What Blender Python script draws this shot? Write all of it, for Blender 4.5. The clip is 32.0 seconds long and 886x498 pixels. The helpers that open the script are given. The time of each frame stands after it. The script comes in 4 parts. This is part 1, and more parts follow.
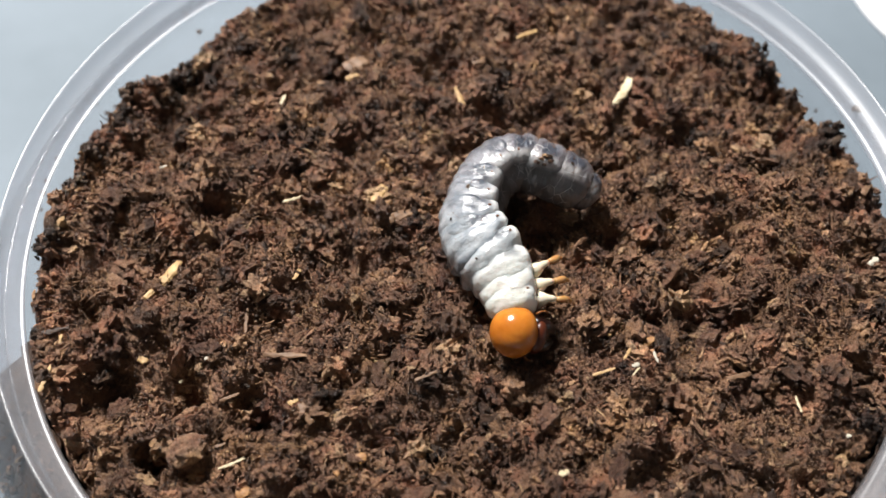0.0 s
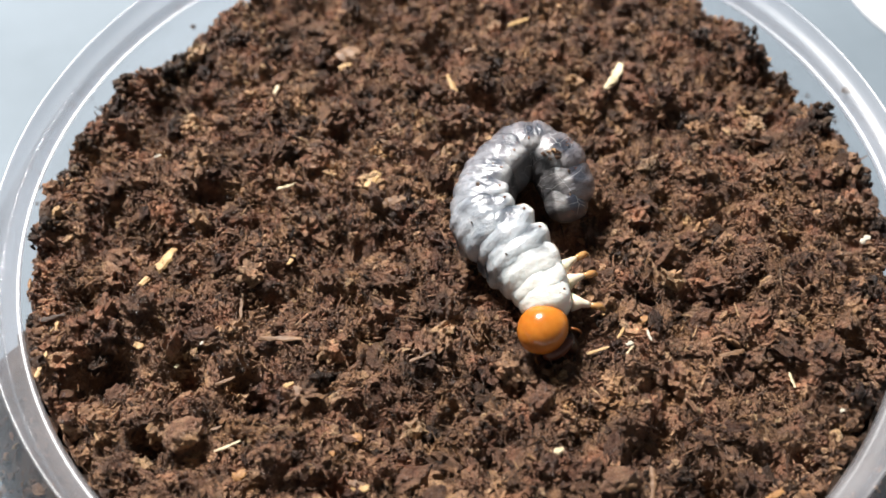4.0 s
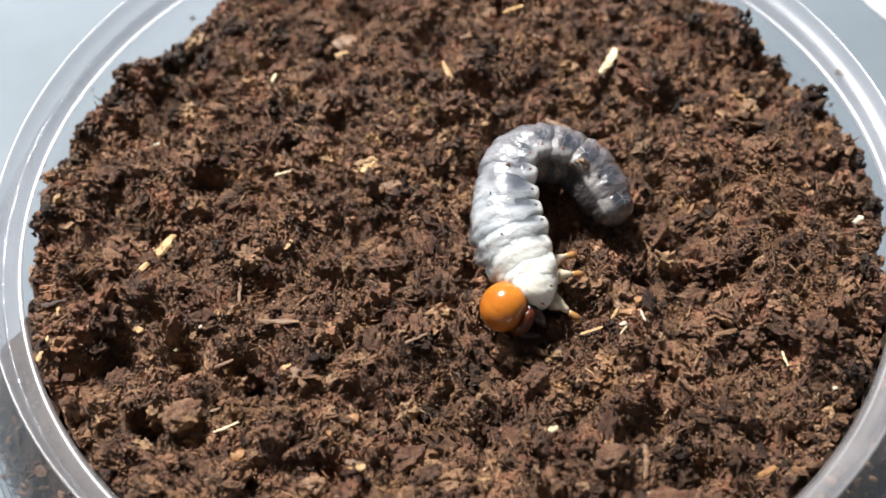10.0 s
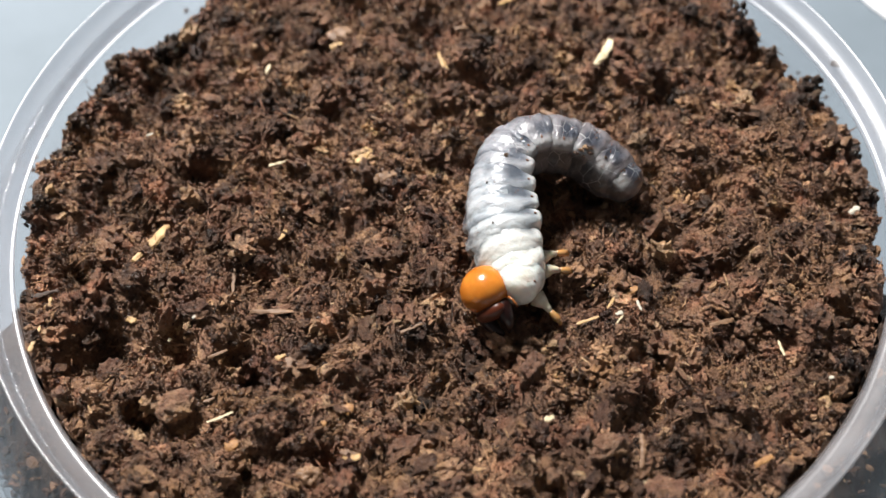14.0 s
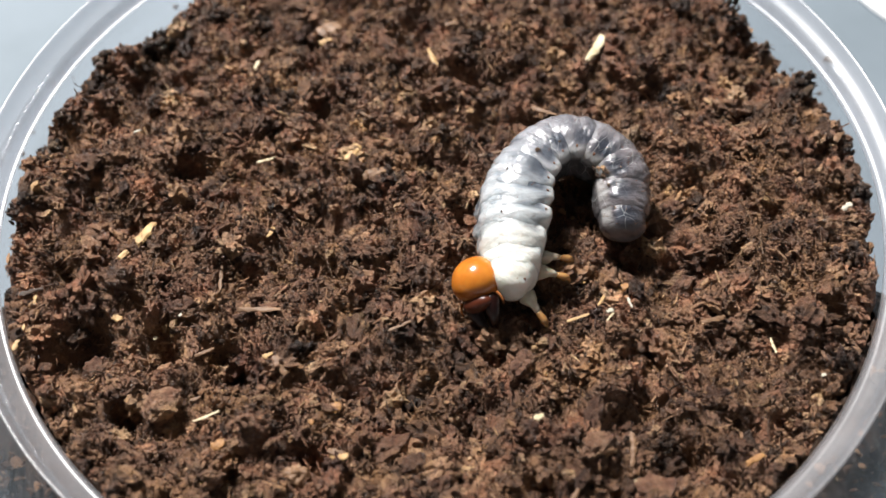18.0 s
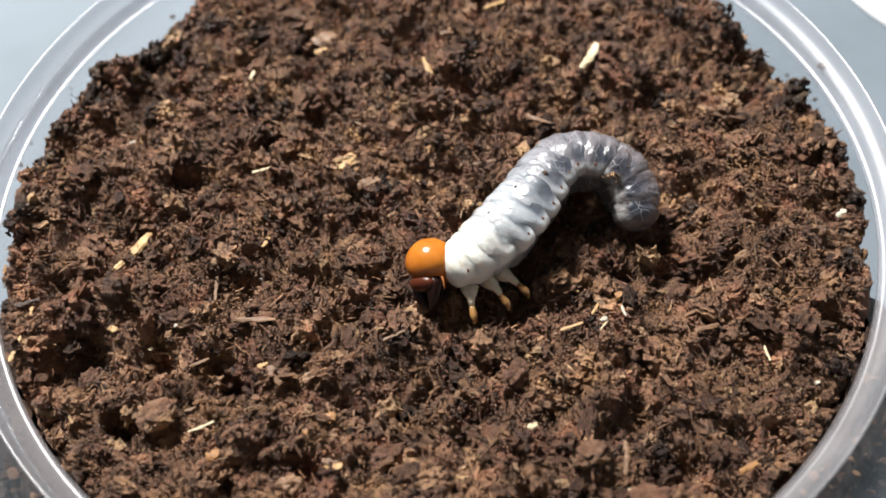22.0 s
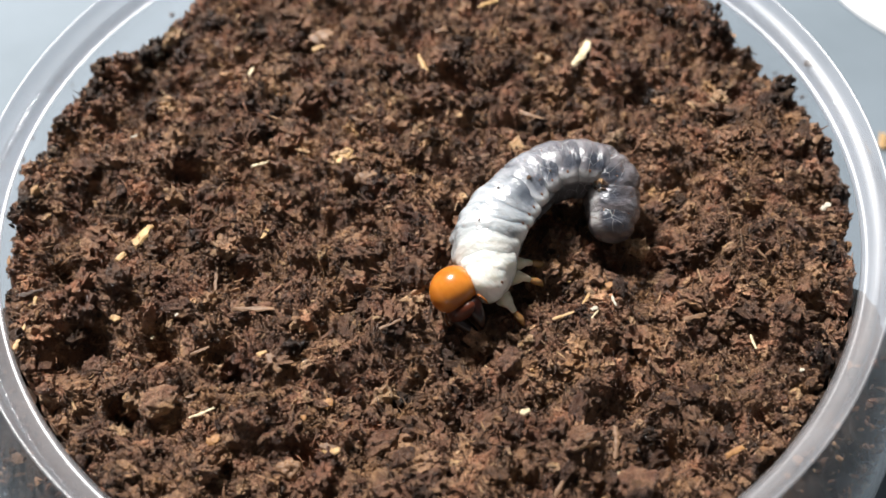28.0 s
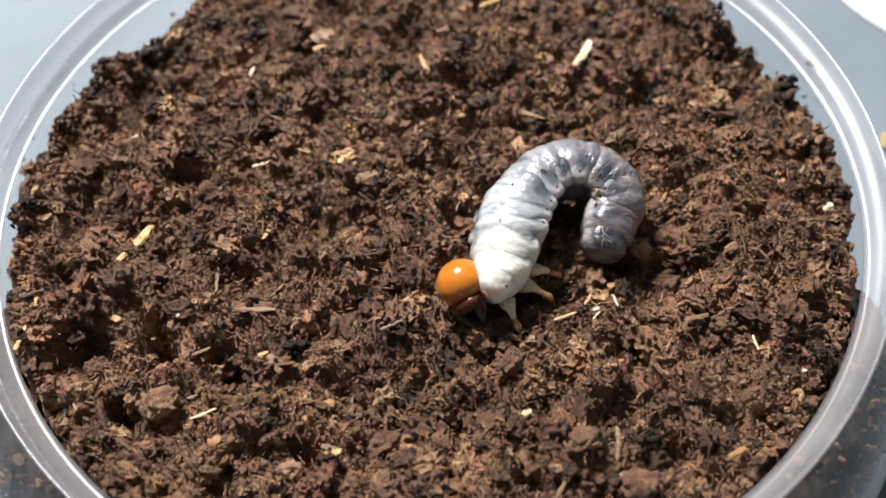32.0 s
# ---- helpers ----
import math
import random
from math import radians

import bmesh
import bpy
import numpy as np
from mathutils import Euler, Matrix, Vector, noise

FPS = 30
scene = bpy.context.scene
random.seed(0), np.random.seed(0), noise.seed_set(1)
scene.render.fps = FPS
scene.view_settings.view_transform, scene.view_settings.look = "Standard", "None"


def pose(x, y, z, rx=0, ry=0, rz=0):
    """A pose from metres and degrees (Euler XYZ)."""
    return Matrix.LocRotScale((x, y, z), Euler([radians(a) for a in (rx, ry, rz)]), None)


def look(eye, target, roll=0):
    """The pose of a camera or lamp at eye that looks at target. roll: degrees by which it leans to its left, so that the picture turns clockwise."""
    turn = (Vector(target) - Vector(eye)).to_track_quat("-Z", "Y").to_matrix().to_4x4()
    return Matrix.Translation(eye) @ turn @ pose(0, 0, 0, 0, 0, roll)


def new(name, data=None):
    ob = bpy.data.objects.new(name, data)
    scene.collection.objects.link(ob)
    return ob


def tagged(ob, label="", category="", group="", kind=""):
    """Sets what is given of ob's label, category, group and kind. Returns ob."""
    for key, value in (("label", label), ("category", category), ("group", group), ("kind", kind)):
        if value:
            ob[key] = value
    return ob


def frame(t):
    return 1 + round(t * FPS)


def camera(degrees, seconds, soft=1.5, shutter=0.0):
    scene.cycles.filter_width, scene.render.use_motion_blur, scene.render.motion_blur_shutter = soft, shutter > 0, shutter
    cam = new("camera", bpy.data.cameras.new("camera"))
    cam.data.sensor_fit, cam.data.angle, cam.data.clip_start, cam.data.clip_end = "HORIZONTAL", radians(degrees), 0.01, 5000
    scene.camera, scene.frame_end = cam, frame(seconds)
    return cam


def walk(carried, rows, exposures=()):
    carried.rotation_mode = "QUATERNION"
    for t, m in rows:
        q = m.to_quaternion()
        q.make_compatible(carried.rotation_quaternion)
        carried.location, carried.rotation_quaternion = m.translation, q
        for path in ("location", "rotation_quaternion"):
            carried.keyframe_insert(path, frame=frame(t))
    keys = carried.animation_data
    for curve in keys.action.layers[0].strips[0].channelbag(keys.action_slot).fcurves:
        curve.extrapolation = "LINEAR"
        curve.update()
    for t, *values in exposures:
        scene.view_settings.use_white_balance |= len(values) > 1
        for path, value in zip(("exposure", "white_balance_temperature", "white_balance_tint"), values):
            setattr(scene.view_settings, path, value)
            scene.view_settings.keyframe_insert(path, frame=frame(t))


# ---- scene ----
# A clear plastic cup of dark beetle substrate on a pale table, with a white grub crawling on top.
# The origin lies on the substrate's surface in the cup's middle.

# ---- camera ----
cam = camera(52, 32.0, soft=1.5)
cam.data.dof.use_dof = True
cam.data.dof.focus_distance = 0.119
cam.data.dof.aperture_fstop = 17
walk(cam, [
    (0, look((-0.00216, -0.07537, 0.10481), (-0.00311, -0.00572, 0), -0.29)),
    (0.5, look((-0.00199, -0.07619, 0.10513), (-0.00260, -0.00603, 0), -0.09)),
    (1, look((-0.00184, -0.07625, 0.10502), (-0.00248, -0.00603, 0), -0.15)),
    (1.5, look((-0.00197, -0.07691, 0.10483), (-0.00246, -0.00613, 0), -0.06)),
    (2, look((-0.00191, -0.07743, 0.10465), (-0.00243, -0.00674, 0), -0.19)),
    (2.5, look((-0.00124, -0.07789, 0.10456), (-0.00188, -0.00696, 0), -0.37)),
    (3, look((-0.00131, -0.07822, 0.10410), (-0.00186, -0.00759, 0), -0.41)),
    (3.5, look((-0.00142, -0.07842, 0.10357), (-0.00210, -0.00816, 0), -0.69)),
    (5.5, look((-0.00030, -0.07907, 0.10328), (-0.00178, -0.00924, 0), -1.68)),
    (6, look((-0.00025, -0.07932, 0.10345), (-0.00160, -0.00960, 0), -1.59)),
    (6.5, look((-0.00035, -0.07916, 0.10284), (-0.00171, -0.00979, 0), -1.58)),
    (7, look((-0.00043, -0.07988, 0.10264), (-0.00176, -0.01044, 0), -1.53)),
    (7.5, look((-0.00014, -0.08014, 0.10273), (-0.00159, -0.01076, 0), -1.61)),
    (8, look((-0.00025, -0.08067, 0.10258), (-0.00157, -0.01112, 0), -1.46)),
    (8.5, look((0.00026, -0.08105, 0.10300), (-0.00101, -0.01120, 0), -1.47)),
    (9, look((0.00032, -0.08092, 0.10315), (-0.00089, -0.01103, 0), -1.49)),
    (9.5, look((0.00066, -0.08078, 0.10374), (-0.00102, -0.01069, 0), -1.97)),
    (10, look((0.00044, -0.08081, 0.10334), (-0.00164, -0.01114, 0), -2.32)),
    (10.5, look((0.00034, -0.08085, 0.10283), (-0.00181, -0.01126, 0), -2.38)),
    (11, look((0.00059, -0.08097, 0.10317), (-0.00175, -0.01132, 0), -2.47)),
    (11.5, look((-0.00000, -0.08124, 0.10273), (-0.00195, -0.01190, 0), -2.12)),
    (12, look((0.00009, -0.08154, 0.10267), (-0.00153, -0.01226, 0), -1.87)),
    (12.5, look((0.00057, -0.08168, 0.10265), (-0.00097, -0.01232, 0), -1.85)),
    (13, look((0.00034, -0.08160, 0.10204), (-0.00104, -0.01261, 0), -1.76)),
    (13.5, look((0.00010, -0.08167, 0.10173), (-0.00113, -0.01290, 0), -1.65)),
    (14, look((0.00022, -0.08180, 0.10194), (-0.00100, -0.01275, 0), -1.75)),
    (14.5, look((0.00065, -0.08130, 0.10225), (-0.00092, -0.01205, 0), -2.09)),
    (16.5, look((0.00077, -0.08077, 0.10073), (-0.00064, -0.01286, 0), -2.06)),
    (17, look((0.00123, -0.08116, 0.10112), (0.00011, -0.01279, 0), -1.78)),
    (17.5, look((0.00134, -0.08134, 0.10088), (0.00030, -0.01311, 0), -1.71)),
    (18, look((0.00123, -0.08144, 0.10082), (0.00041, -0.01325, 0), -1.55)),
    (18.5, look((0.00177, -0.08124, 0.10151), (0.00077, -0.01276, 0), -1.78)),
    (19, look((0.00186, -0.08119, 0.10185), (0.00079, -0.01215, 0), -2.01)),
    (19.5, look((0.00292, -0.08092, 0.10314), (0.00146, -0.01098, 0), -2.45)),
    (20, look((0.00269, -0.08093, 0.10258), (0.00109, -0.01119, 0), -2.56)),
    (20.5, look((0.00265, -0.08087, 0.10241), (0.00112, -0.01126, 0), -2.48)),
    (21, look((0.00286, -0.08096, 0.10249), (0.00136, -0.01107, 0), -2.42)),
    (21.5, look((0.00249, -0.08084, 0.10173), (0.00102, -0.01149, 0), -2.35)),
    (22, look((0.00264, -0.08099, 0.10151), (0.00119, -0.01180, 0), -2.29)),
    (22.5, look((0.00239, -0.08147, 0.10148), (0.00124, -0.01236, 0), -2.00)),
    (23, look((0.00230, -0.08210, 0.10177), (0.00132, -0.01294, 0), -1.82)),
    (23.5, look((0.00236, -0.08283, 0.10235), (0.00150, -0.01332, 0), -1.75)),
    (24, look((0.00238, -0.08295, 0.10247), (0.00144, -0.01314, 0), -1.84)),
    (24.5, look((0.00239, -0.08264, 0.10288), (0.00113, -0.01277, 0), -2.12)),
    (25, look((0.00229, -0.08258, 0.10284), (0.00082, -0.01275, 0), -2.30)),
    (25.5, look((0.00244, -0.08294, 0.10314), (0.00092, -0.01303, 0), -2.34)),
    (27.5, look((0.00292, -0.08356, 0.10341), (0.00175, -0.01295, 0), -2.06)),
    (28, look((0.00259, -0.08384, 0.10315), (0.00188, -0.01318, 0), -1.71)),
    (28.5, look((0.00292, -0.08398, 0.10364), (0.00223, -0.01299, 0), -1.65)),
    (29, look((0.00257, -0.08384, 0.10313), (0.00189, -0.01310, 0), -1.63)),
    (29.5, look((0.00246, -0.08371, 0.10308), (0.00162, -0.01319, 0), -1.75)),
    (30, look((0.00268, -0.08368, 0.10363), (0.00162, -0.01267, 0), -2.04)),
    (30.5, look((0.00252, -0.08363, 0.10379), (0.00131, -0.01261, 0), -2.20)),
    (31, look((0.00258, -0.08360, 0.10365), (0.00152, -0.01270, 0), -2.07)),
    (31.5, look((0.00274, -0.08357, 0.10354), (0.00180, -0.01269, 0), -1.96)),
    (32, look((0.00244, -0.08349, 0.10307), (0.00167, -0.01312, 0), -1.77)),
], [(0, -0.17), (0.7, 0.05), (3, 0.06), (9, 0.03), (12, 0.0), (18, -0.03), (25, -0.02), (32, 0.0)])

# ---- light: one lamp over the table, behind the cup, and the room that gives it back ----
MM = 0.001
TABLE = -47 * MM


def lamp(name, at, aim, watts, size, colour):
    data = bpy.data.lights.new(name, "AREA")
    data.shape, data.size, data.energy, data.color = "DISK", size, watts, colour
    ob = new(name, data)
    ob.matrix_world = look(at, aim)
    return ob


lamp("table_lamp_light", (-0.253, 0.416, 0.633), (0, 0, 0), 19.6, 0.163, (1.0, 0.975, 0.95))
world = bpy.data.worlds.new("room_air")
world.use_nodes = True
world.node_tree.nodes["Background"].inputs[0].default_value = (0.80, 0.88, 1.0, 1)
world.node_tree.nodes["Background"].inputs[1].default_value = 0.06
scene.world = world


# ---- materials ----
def mat(name, rough=0.5, **more):
    m = bpy.data.materials.new(name)
    m.use_nodes = True
    b = m.node_tree.nodes["Principled BSDF"]
    b.inputs["Roughness"].default_value = rough
    for k, v in more.items():
        b.inputs[k.replace("_", " ")].default_value = v
    return m, m.node_tree.nodes, m.node_tree.links, b


def ramp(nodes, stops):
    r = nodes.new("ShaderNodeValToRGB")
    steps = r.color_ramp.elements
    steps[0].position, steps[1].position = stops[0][0], stops[-1][0]
    for p, c in stops[1:-1]:
        steps.new(p)
    for e, (p, c) in zip(steps, stops):
        e.color = (*c, 1)
    return r


def noise_node(nodes, links, scale, detail=4.0, rough=0.6, kind="Object"):
    co = nodes.new("ShaderNodeTexCoord")
    n = nodes.new("ShaderNodeTexNoise")
    n.inputs["Scale"].default_value, n.inputs["Detail"].default_value = scale, detail
    n.inputs["Roughness"].default_value = rough
    links.new(co.outputs[kind], n.inputs["Vector"])
    return n


def bump(nodes, links, b, source, strength, distance):
    k = nodes.new("ShaderNodeBump")
    k.inputs["Strength"].default_value, k.inputs["Distance"].default_value = strength, distance
    links.new(source, k.inputs["Height"])
    links.new(k.outputs[0], b.inputs["Normal"])


def mix(nodes, links, fac, a, b, blend="MIX"):
    k = nodes.new("ShaderNodeMix")
    k.data_type, k.blend_type = "RGBA", blend
    for i, v in ((0, fac), (6, a), (7, b)):
        if isinstance(v, (int, float)):
            k.inputs[i].default_value = v
        elif isinstance(v, tuple):
            k.inputs[i].default_value = (*v, 1)
        else:
            links.new(v, k.inputs[i])
    return k.outputs[2]


SOIL_STOPS = ((0.0, (0.052, 0.031, 0.021)), (0.2, (0.154, 0.087, 0.058)), (0.6, (0.322, 0.188, 0.122)),
              (0.92, (0.440, 0.275, 0.174)), (1.0, (0.64, 0.45, 0.28)))


def soil_material(name, source, depth=1.0):
    m, nodes, links, b = mat(name, 0.72)
    b.inputs["Specular IOR Level"].default_value = 0.55
    if source == "island":
        g = nodes.new("ShaderNodeNewGeometry")
        pick = g.outputs["Random Per Island"]
    else:
        g = nodes.new("ShaderNodeObjectInfo")
        pick = g.outputs["Random"]
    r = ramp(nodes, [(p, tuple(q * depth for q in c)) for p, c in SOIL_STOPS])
    if source == "ground":
        n0 = noise_node(nodes, links, 900, 5, 0.7)
        pick = n0.outputs[0]
    links.new(pick, r.inputs[0])
    n = noise_node(nodes, links, 2600, 8, 0.75)
    r2 = ramp(nodes, ((0.3, (0.46, 0.45, 0.45)), (0.7, (1.48, 1.44, 1.40))))
    links.new(n.outputs[0], r2.inputs[0])
    wide = noise_node(nodes, links, 85, 3, 0.6)
    r3 = ramp(nodes, ((0.34, (0.70, 0.68, 0.69)), (0.66, (1.22, 1.20, 1.14))))
    links.new(wide.outputs[0], r3.inputs[0])
    patch = noise_node(nodes, links, 270, 3, 0.6)
    r4 = ramp(nodes, ((0.36, (0.58, 0.58, 0.60)), (0.48, (0.98, 0.97, 0.97)), (0.68, (1.26, 1.25, 1.18))))
    links.new(patch.outputs[0], r4.inputs[0])
    c = mix(nodes, links, 1.0, r.outputs[0], r2.outputs[0], "MULTIPLY")
    c = mix(nodes, links, 1.0, c, r3.outputs[0], "MULTIPLY")
    c = mix(nodes, links, 1.0, c, r4.outputs[0], "MULTIPLY")
    hue = noise_node(nodes, links, 190, 4, 0.65)
    r5 = ramp(nodes, ((0.34, (1.14, 0.92, 0.88)), (0.5, (1.0, 1.0, 1.0)), (0.66, (1.08, 1.04, 0.86))))
    links.new(hue.outputs[0], r5.inputs[0])
    c = mix(nodes, links, 1.0, c, r5.outputs[0], "MULTIPLY")
    links.new(c, b.inputs["Base Color"])
    wet = nodes.new("ShaderNodeMapRange")
    links.new(n.outputs[0], wet.inputs[0])
    wet.inputs[1].default_value, wet.inputs[2].default_value = 0.35, 0.7
    wet.inputs[3].default_value, wet.inputs[4].default_value = 0.20, 0.75
    links.new(wet.outputs[0], b.inputs["Roughness"])
    bump(nodes, links, b, n.outputs[0], 1.0, 0.0009)
    return m


SOIL_GROUND = soil_material("damp_humus", "ground")
SOIL_CRUMB = soil_material("humus_crumbs", "island")
SOIL_FLAKE = soil_material("humus_flakes", "object")
# soil at the cup's near side: its shade is put into these darker tones
SOIL_SHADED = soil_material("shaded_packed_humus", "ground", 0.2)
SOIL_SIDE = soil_material("pressed_humus", "island", 0.55)
SOIL_DARK = soil_material("dark_humus", "island", 0.28)


def wood_material(name, dark, light):
    m, nodes, links, b = mat(name, 0.6)
    n = noise_node(nodes, links, 700, 4, 0.6)
    r = ramp(nodes, ((0.3, dark), (0.7, light)))
    links.new(n.outputs[0], r.inputs[0])
    links.new(r.outputs[0], b.inputs["Base Color"])
    bump(nodes, links, b, n.outputs[0], 0.5, 0.0003)
    return m


WOOD = {"pale": wood_material("pale_wood", (0.42, 0.33, 0.18), (0.72, 0.63, 0.43)),
        "tan": wood_material("tan_wood", (0.28, 0.16, 0.06), (0.58, 0.38, 0.17)),
        "brown": wood_material("brown_wood", (0.10, 0.052, 0.026), (0.24, 0.135, 0.07)),
        "white": wood_material("bleached_wood", (0.40, 0.36, 0.28), (0.64, 0.59, 0.48)),
        "dark": wood_material("dark_wood", (0.022, 0.014, 0.010), (0.07, 0.04, 0.026)),
        "amber": wood_material("amber_wood", (0.20, 0.09, 0.03), (0.42, 0.22, 0.08))}


def plastic_material(name, haze, tint, rough, shine):
    """Thin clear plastic sheet: seen straight through, a little hazy, with a glossy skin."""
    m = bpy.data.materials.new(name)
    m.use_nodes = True
    nodes, links = m.node_tree.nodes, m.node_tree.links
    nodes.remove(nodes["Principled BSDF"])
    clear, milk, gloss = (nodes.new("ShaderNodeBsdf" + k) for k in ("Transparent", "Diffuse", "Glossy"))
    clear.inputs["Color"].default_value = (*tint, 1)
    milk.inputs["Color"].default_value = (0.86, 0.86, 0.90, 1)
    gloss.inputs["Roughness"].default_value = rough
    n = noise_node(nodes, links, 160, 2, 0.5)
    k = nodes.new("ShaderNodeBump")
    k.inputs["Strength"].default_value, k.inputs["Distance"].default_value = 0.06, 0.0004
    links.new(n.outputs[0], k.inputs["Height"])
    links.new(k.outputs[0], gloss.inputs["Normal"])
    cloud = nodes.new("ShaderNodeMapRange")
    cloud.inputs[3].default_value, cloud.inputs[4].default_value = 0.6 * haze, 1.4 * haze
    links.new(n.outputs[0], cloud.inputs[0])
    body, skin = nodes.new("ShaderNodeMixShader"), nodes.new("ShaderNodeMixShader")
    links.new(cloud.outputs[0], body.inputs[0])
    links.new(clear.outputs[0], body.inputs[1])
    links.new(milk.outputs[0], body.inputs[2])
    edge = nodes.new("ShaderNodeLayerWeight")
    steep, share = nodes.new("ShaderNodeMath"), nodes.new("ShaderNodeMath")
    steep.operation, share.operation = "POWER", "MULTIPLY_ADD"
    steep.inputs[1].default_value = 5.0
    share.inputs[1].default_value, share.inputs[2].default_value = 0.9, shine
    links.new(edge.outputs["Facing"], steep.inputs[0])
    links.new(steep.outputs[0], share.inputs[0])
    links.new(share.outputs[0], skin.inputs[0])
    links.new(body.outputs[0], skin.inputs[1])
    links.new(gloss.outputs[0], skin.inputs[2])
    links.new(skin.outputs[0], nodes["Material Output"].inputs["Surface"])
    return m


PLASTIC = plastic_material("clear_plastic", 0.08, (0.97, 0.97, 0.985), 0.34, 0.075)
WALL_PLASTIC = plastic_material("wall_plastic", 0.004, (0.985, 0.985, 0.99), 0.10, 0.035)


def table_material():
    m, nodes, links, b = mat("table_laminate", 0.6)
    b.inputs["Specular IOR Level"].default_value = 0.2
    n = noise_node(nodes, links, 22, 5, 0.6)
    r = ramp(nodes, ((0.3, (0.156, 0.189, 0.216)), (0.7, (0.195, 0.232, 0.265))))
    links.new(n.outputs[0], r.inputs[0])
    links.new(r.outputs[0], b.inputs["Base Color"])
    f = noise_node(nodes, links, 900, 3, 0.6)
    bump(nodes, links, b, f.outputs[0], 0.12, 0.0003)
    return m


TABLE_TOP = table_material()


def paint_material(name, colour):
    m, nodes, links, b = mat(name, 0.8)
    n = noise_node(nodes, links, 6, 4, 0.6)
    r = ramp(nodes, ((0.3, tuple(0.93 * c for c in colour)), (0.7, colour)))
    links.new(n.outputs[0], r.inputs[0])
    links.new(r.outputs[0], b.inputs["Base Color"])
    return m


WALL_PAINT = paint_material("wall_paint", (0.78, 0.79, 0.81))
LID_WHITE = mat("white_plastic", 0.35, Base_Color=(0.66, 0.67, 0.68, 1))[0]


def skin_material(name, front, rear, clear):
    """Moist grub skin: milky fat over a dark gut that shows through in cross bands. front, rear: (light, dark) tones towards
    the head and the tail; clear: how far the skin is glassy, with pale breathing tubes showing."""
    m, nodes, links, b = mat(name, 0.2)
    b.inputs["Subsurface Weight"].default_value = 1.0
    b.inputs["Subsurface Radius"].default_value = (1.0, 0.85, 0.8)
    b.inputs["Subsurface Scale"].default_value = 0.0015
    b.inputs["Specular IOR Level"].default_value = 0.5
    b.inputs["Coat Weight"].default_value = 0.15 + 0.2 * clear
    b.inputs["Coat Roughness"].default_value = 0.14
    co = nodes.new("ShaderNodeTexCoord")
    info = nodes.new("ShaderNodeObjectInfo")
    shift = nodes.new("ShaderNodeVectorMath")
    shift.operation = "MULTIPLY_ADD"
    spread = nodes.new("ShaderNodeCombineXYZ")
    for i in range(3):
        links.new(info.outputs["Random"], spread.inputs[i])
    links.new(spread.outputs[0], shift.inputs[0])
    shift.inputs[1].default_value = (0.31, 0.17, 0.23)
    links.new(co.outputs["Object"], shift.inputs[2])

    def cells(kind, scale, detail=0.0):
        mp = nodes.new("ShaderNodeMapping")
        mp.inputs["Scale"].default_value = scale
        links.new(shift.outputs[0], mp.inputs[0])
        n = nodes.new(kind)
        n.inputs["Scale"].default_value = 1.0
        if detail:
            n.inputs["Detail"].default_value = detail
        links.new(mp.outputs[0], n.inputs["Vector"])
        return n

    axes = nodes.new("ShaderNodeSeparateXYZ")
    links.new(co.outputs["Object"], axes.inputs[0])

    def span(source, lo, hi):
        k = nodes.new("ShaderNodeMapRange")
        k.interpolation_type = "SMOOTHSTEP"
        k.inputs[1].default_value, k.inputs[2].default_value = lo, hi
        links.new(source, k.inputs[0])
        return k.outputs[0]

    along = span(axes.outputs[0], -0.0022, 0.0022)
    light = mix(nodes, links, along, front[0], rear[0])
    dark = mix(nodes, links, along, front[1], rear[1])
    n = cells("ShaderNodeTexNoise", (360, 120, 120), 2.5)
    band = ramp(nodes, ((0.36, (0, 0, 0)), (0.56, (1, 1, 1))))
    links.new(n.outputs[0], band.inputs[0])
    tone = mix(nodes, links, band.outputs[0], dark, light)
    # the gut shows as a dark bar across each side of the back
    bar = ramp(nodes, ((0.0, (0, 0, 0)), (0.66, (0, 0, 0)), (0.80, (1, 1, 1)), (0.93, (0.9, 0.9, 0.9)), (1.0, (0.0, 0.0, 0.0))))
    links.new(span(axes.outputs[2], -0.0042, 0.0042), bar.inputs[0])
    shake = cells("ShaderNodeTexNoise", (300, 200, 200), 3.0)
    wob = nodes.new("ShaderNodeMath")
    wob.operation = "MULTIPLY_ADD"
    wob.inputs[1].default_value = 0.0030
    links.new(shake.outputs[0], wob.inputs[0])
    links.new(axes.outputs[0], wob.inputs[2])
    away = nodes.new("ShaderNodeMath")
    away.operation = "SUBTRACT"
    away.inputs[1].default_value = 0.0026
    links.new(wob.outputs[0], away.inputs[0])
    size = nodes.new("ShaderNodeMath")
    size.operation = "ABSOLUTE"
    links.new(away.outputs[0], size.inputs[0])
    bell = ramp(nodes, ((0.0, (1, 1, 1)), (1.0, (0, 0, 0))))
    links.new(span(size.outputs[0], 0.0007, 0.0019), bell.inputs[0])
    gut = mix(nodes, links, 1.0, bar.outputs[0], bell.outputs[0], "MULTIPLY")
    k = nodes.new("ShaderNodeMath")
    k.operation = "MULTIPLY"
    k.inputs[1].default_value = 0.8 * min(1.0, clear * 2.2)
    links.new(gut, k.inputs[0])
    tone = mix(nodes, links, k.outputs[0], tone, (0.035, 0.045, 0.065))
    # the fat flank folds are whiter than the back
    flank = ramp(nodes, ((0.0, (0, 0, 0)), (0.32, (0.05, 0.05, 0.05)), (0.42, (1, 1, 1)), (0.62, (1, 1, 1)), (0.74, (0, 0, 0))))
    links.new(span(axes.outputs[2], -0.0042, 0.0042), flank.inputs[0])
    k = nodes.new("ShaderNodeMath")
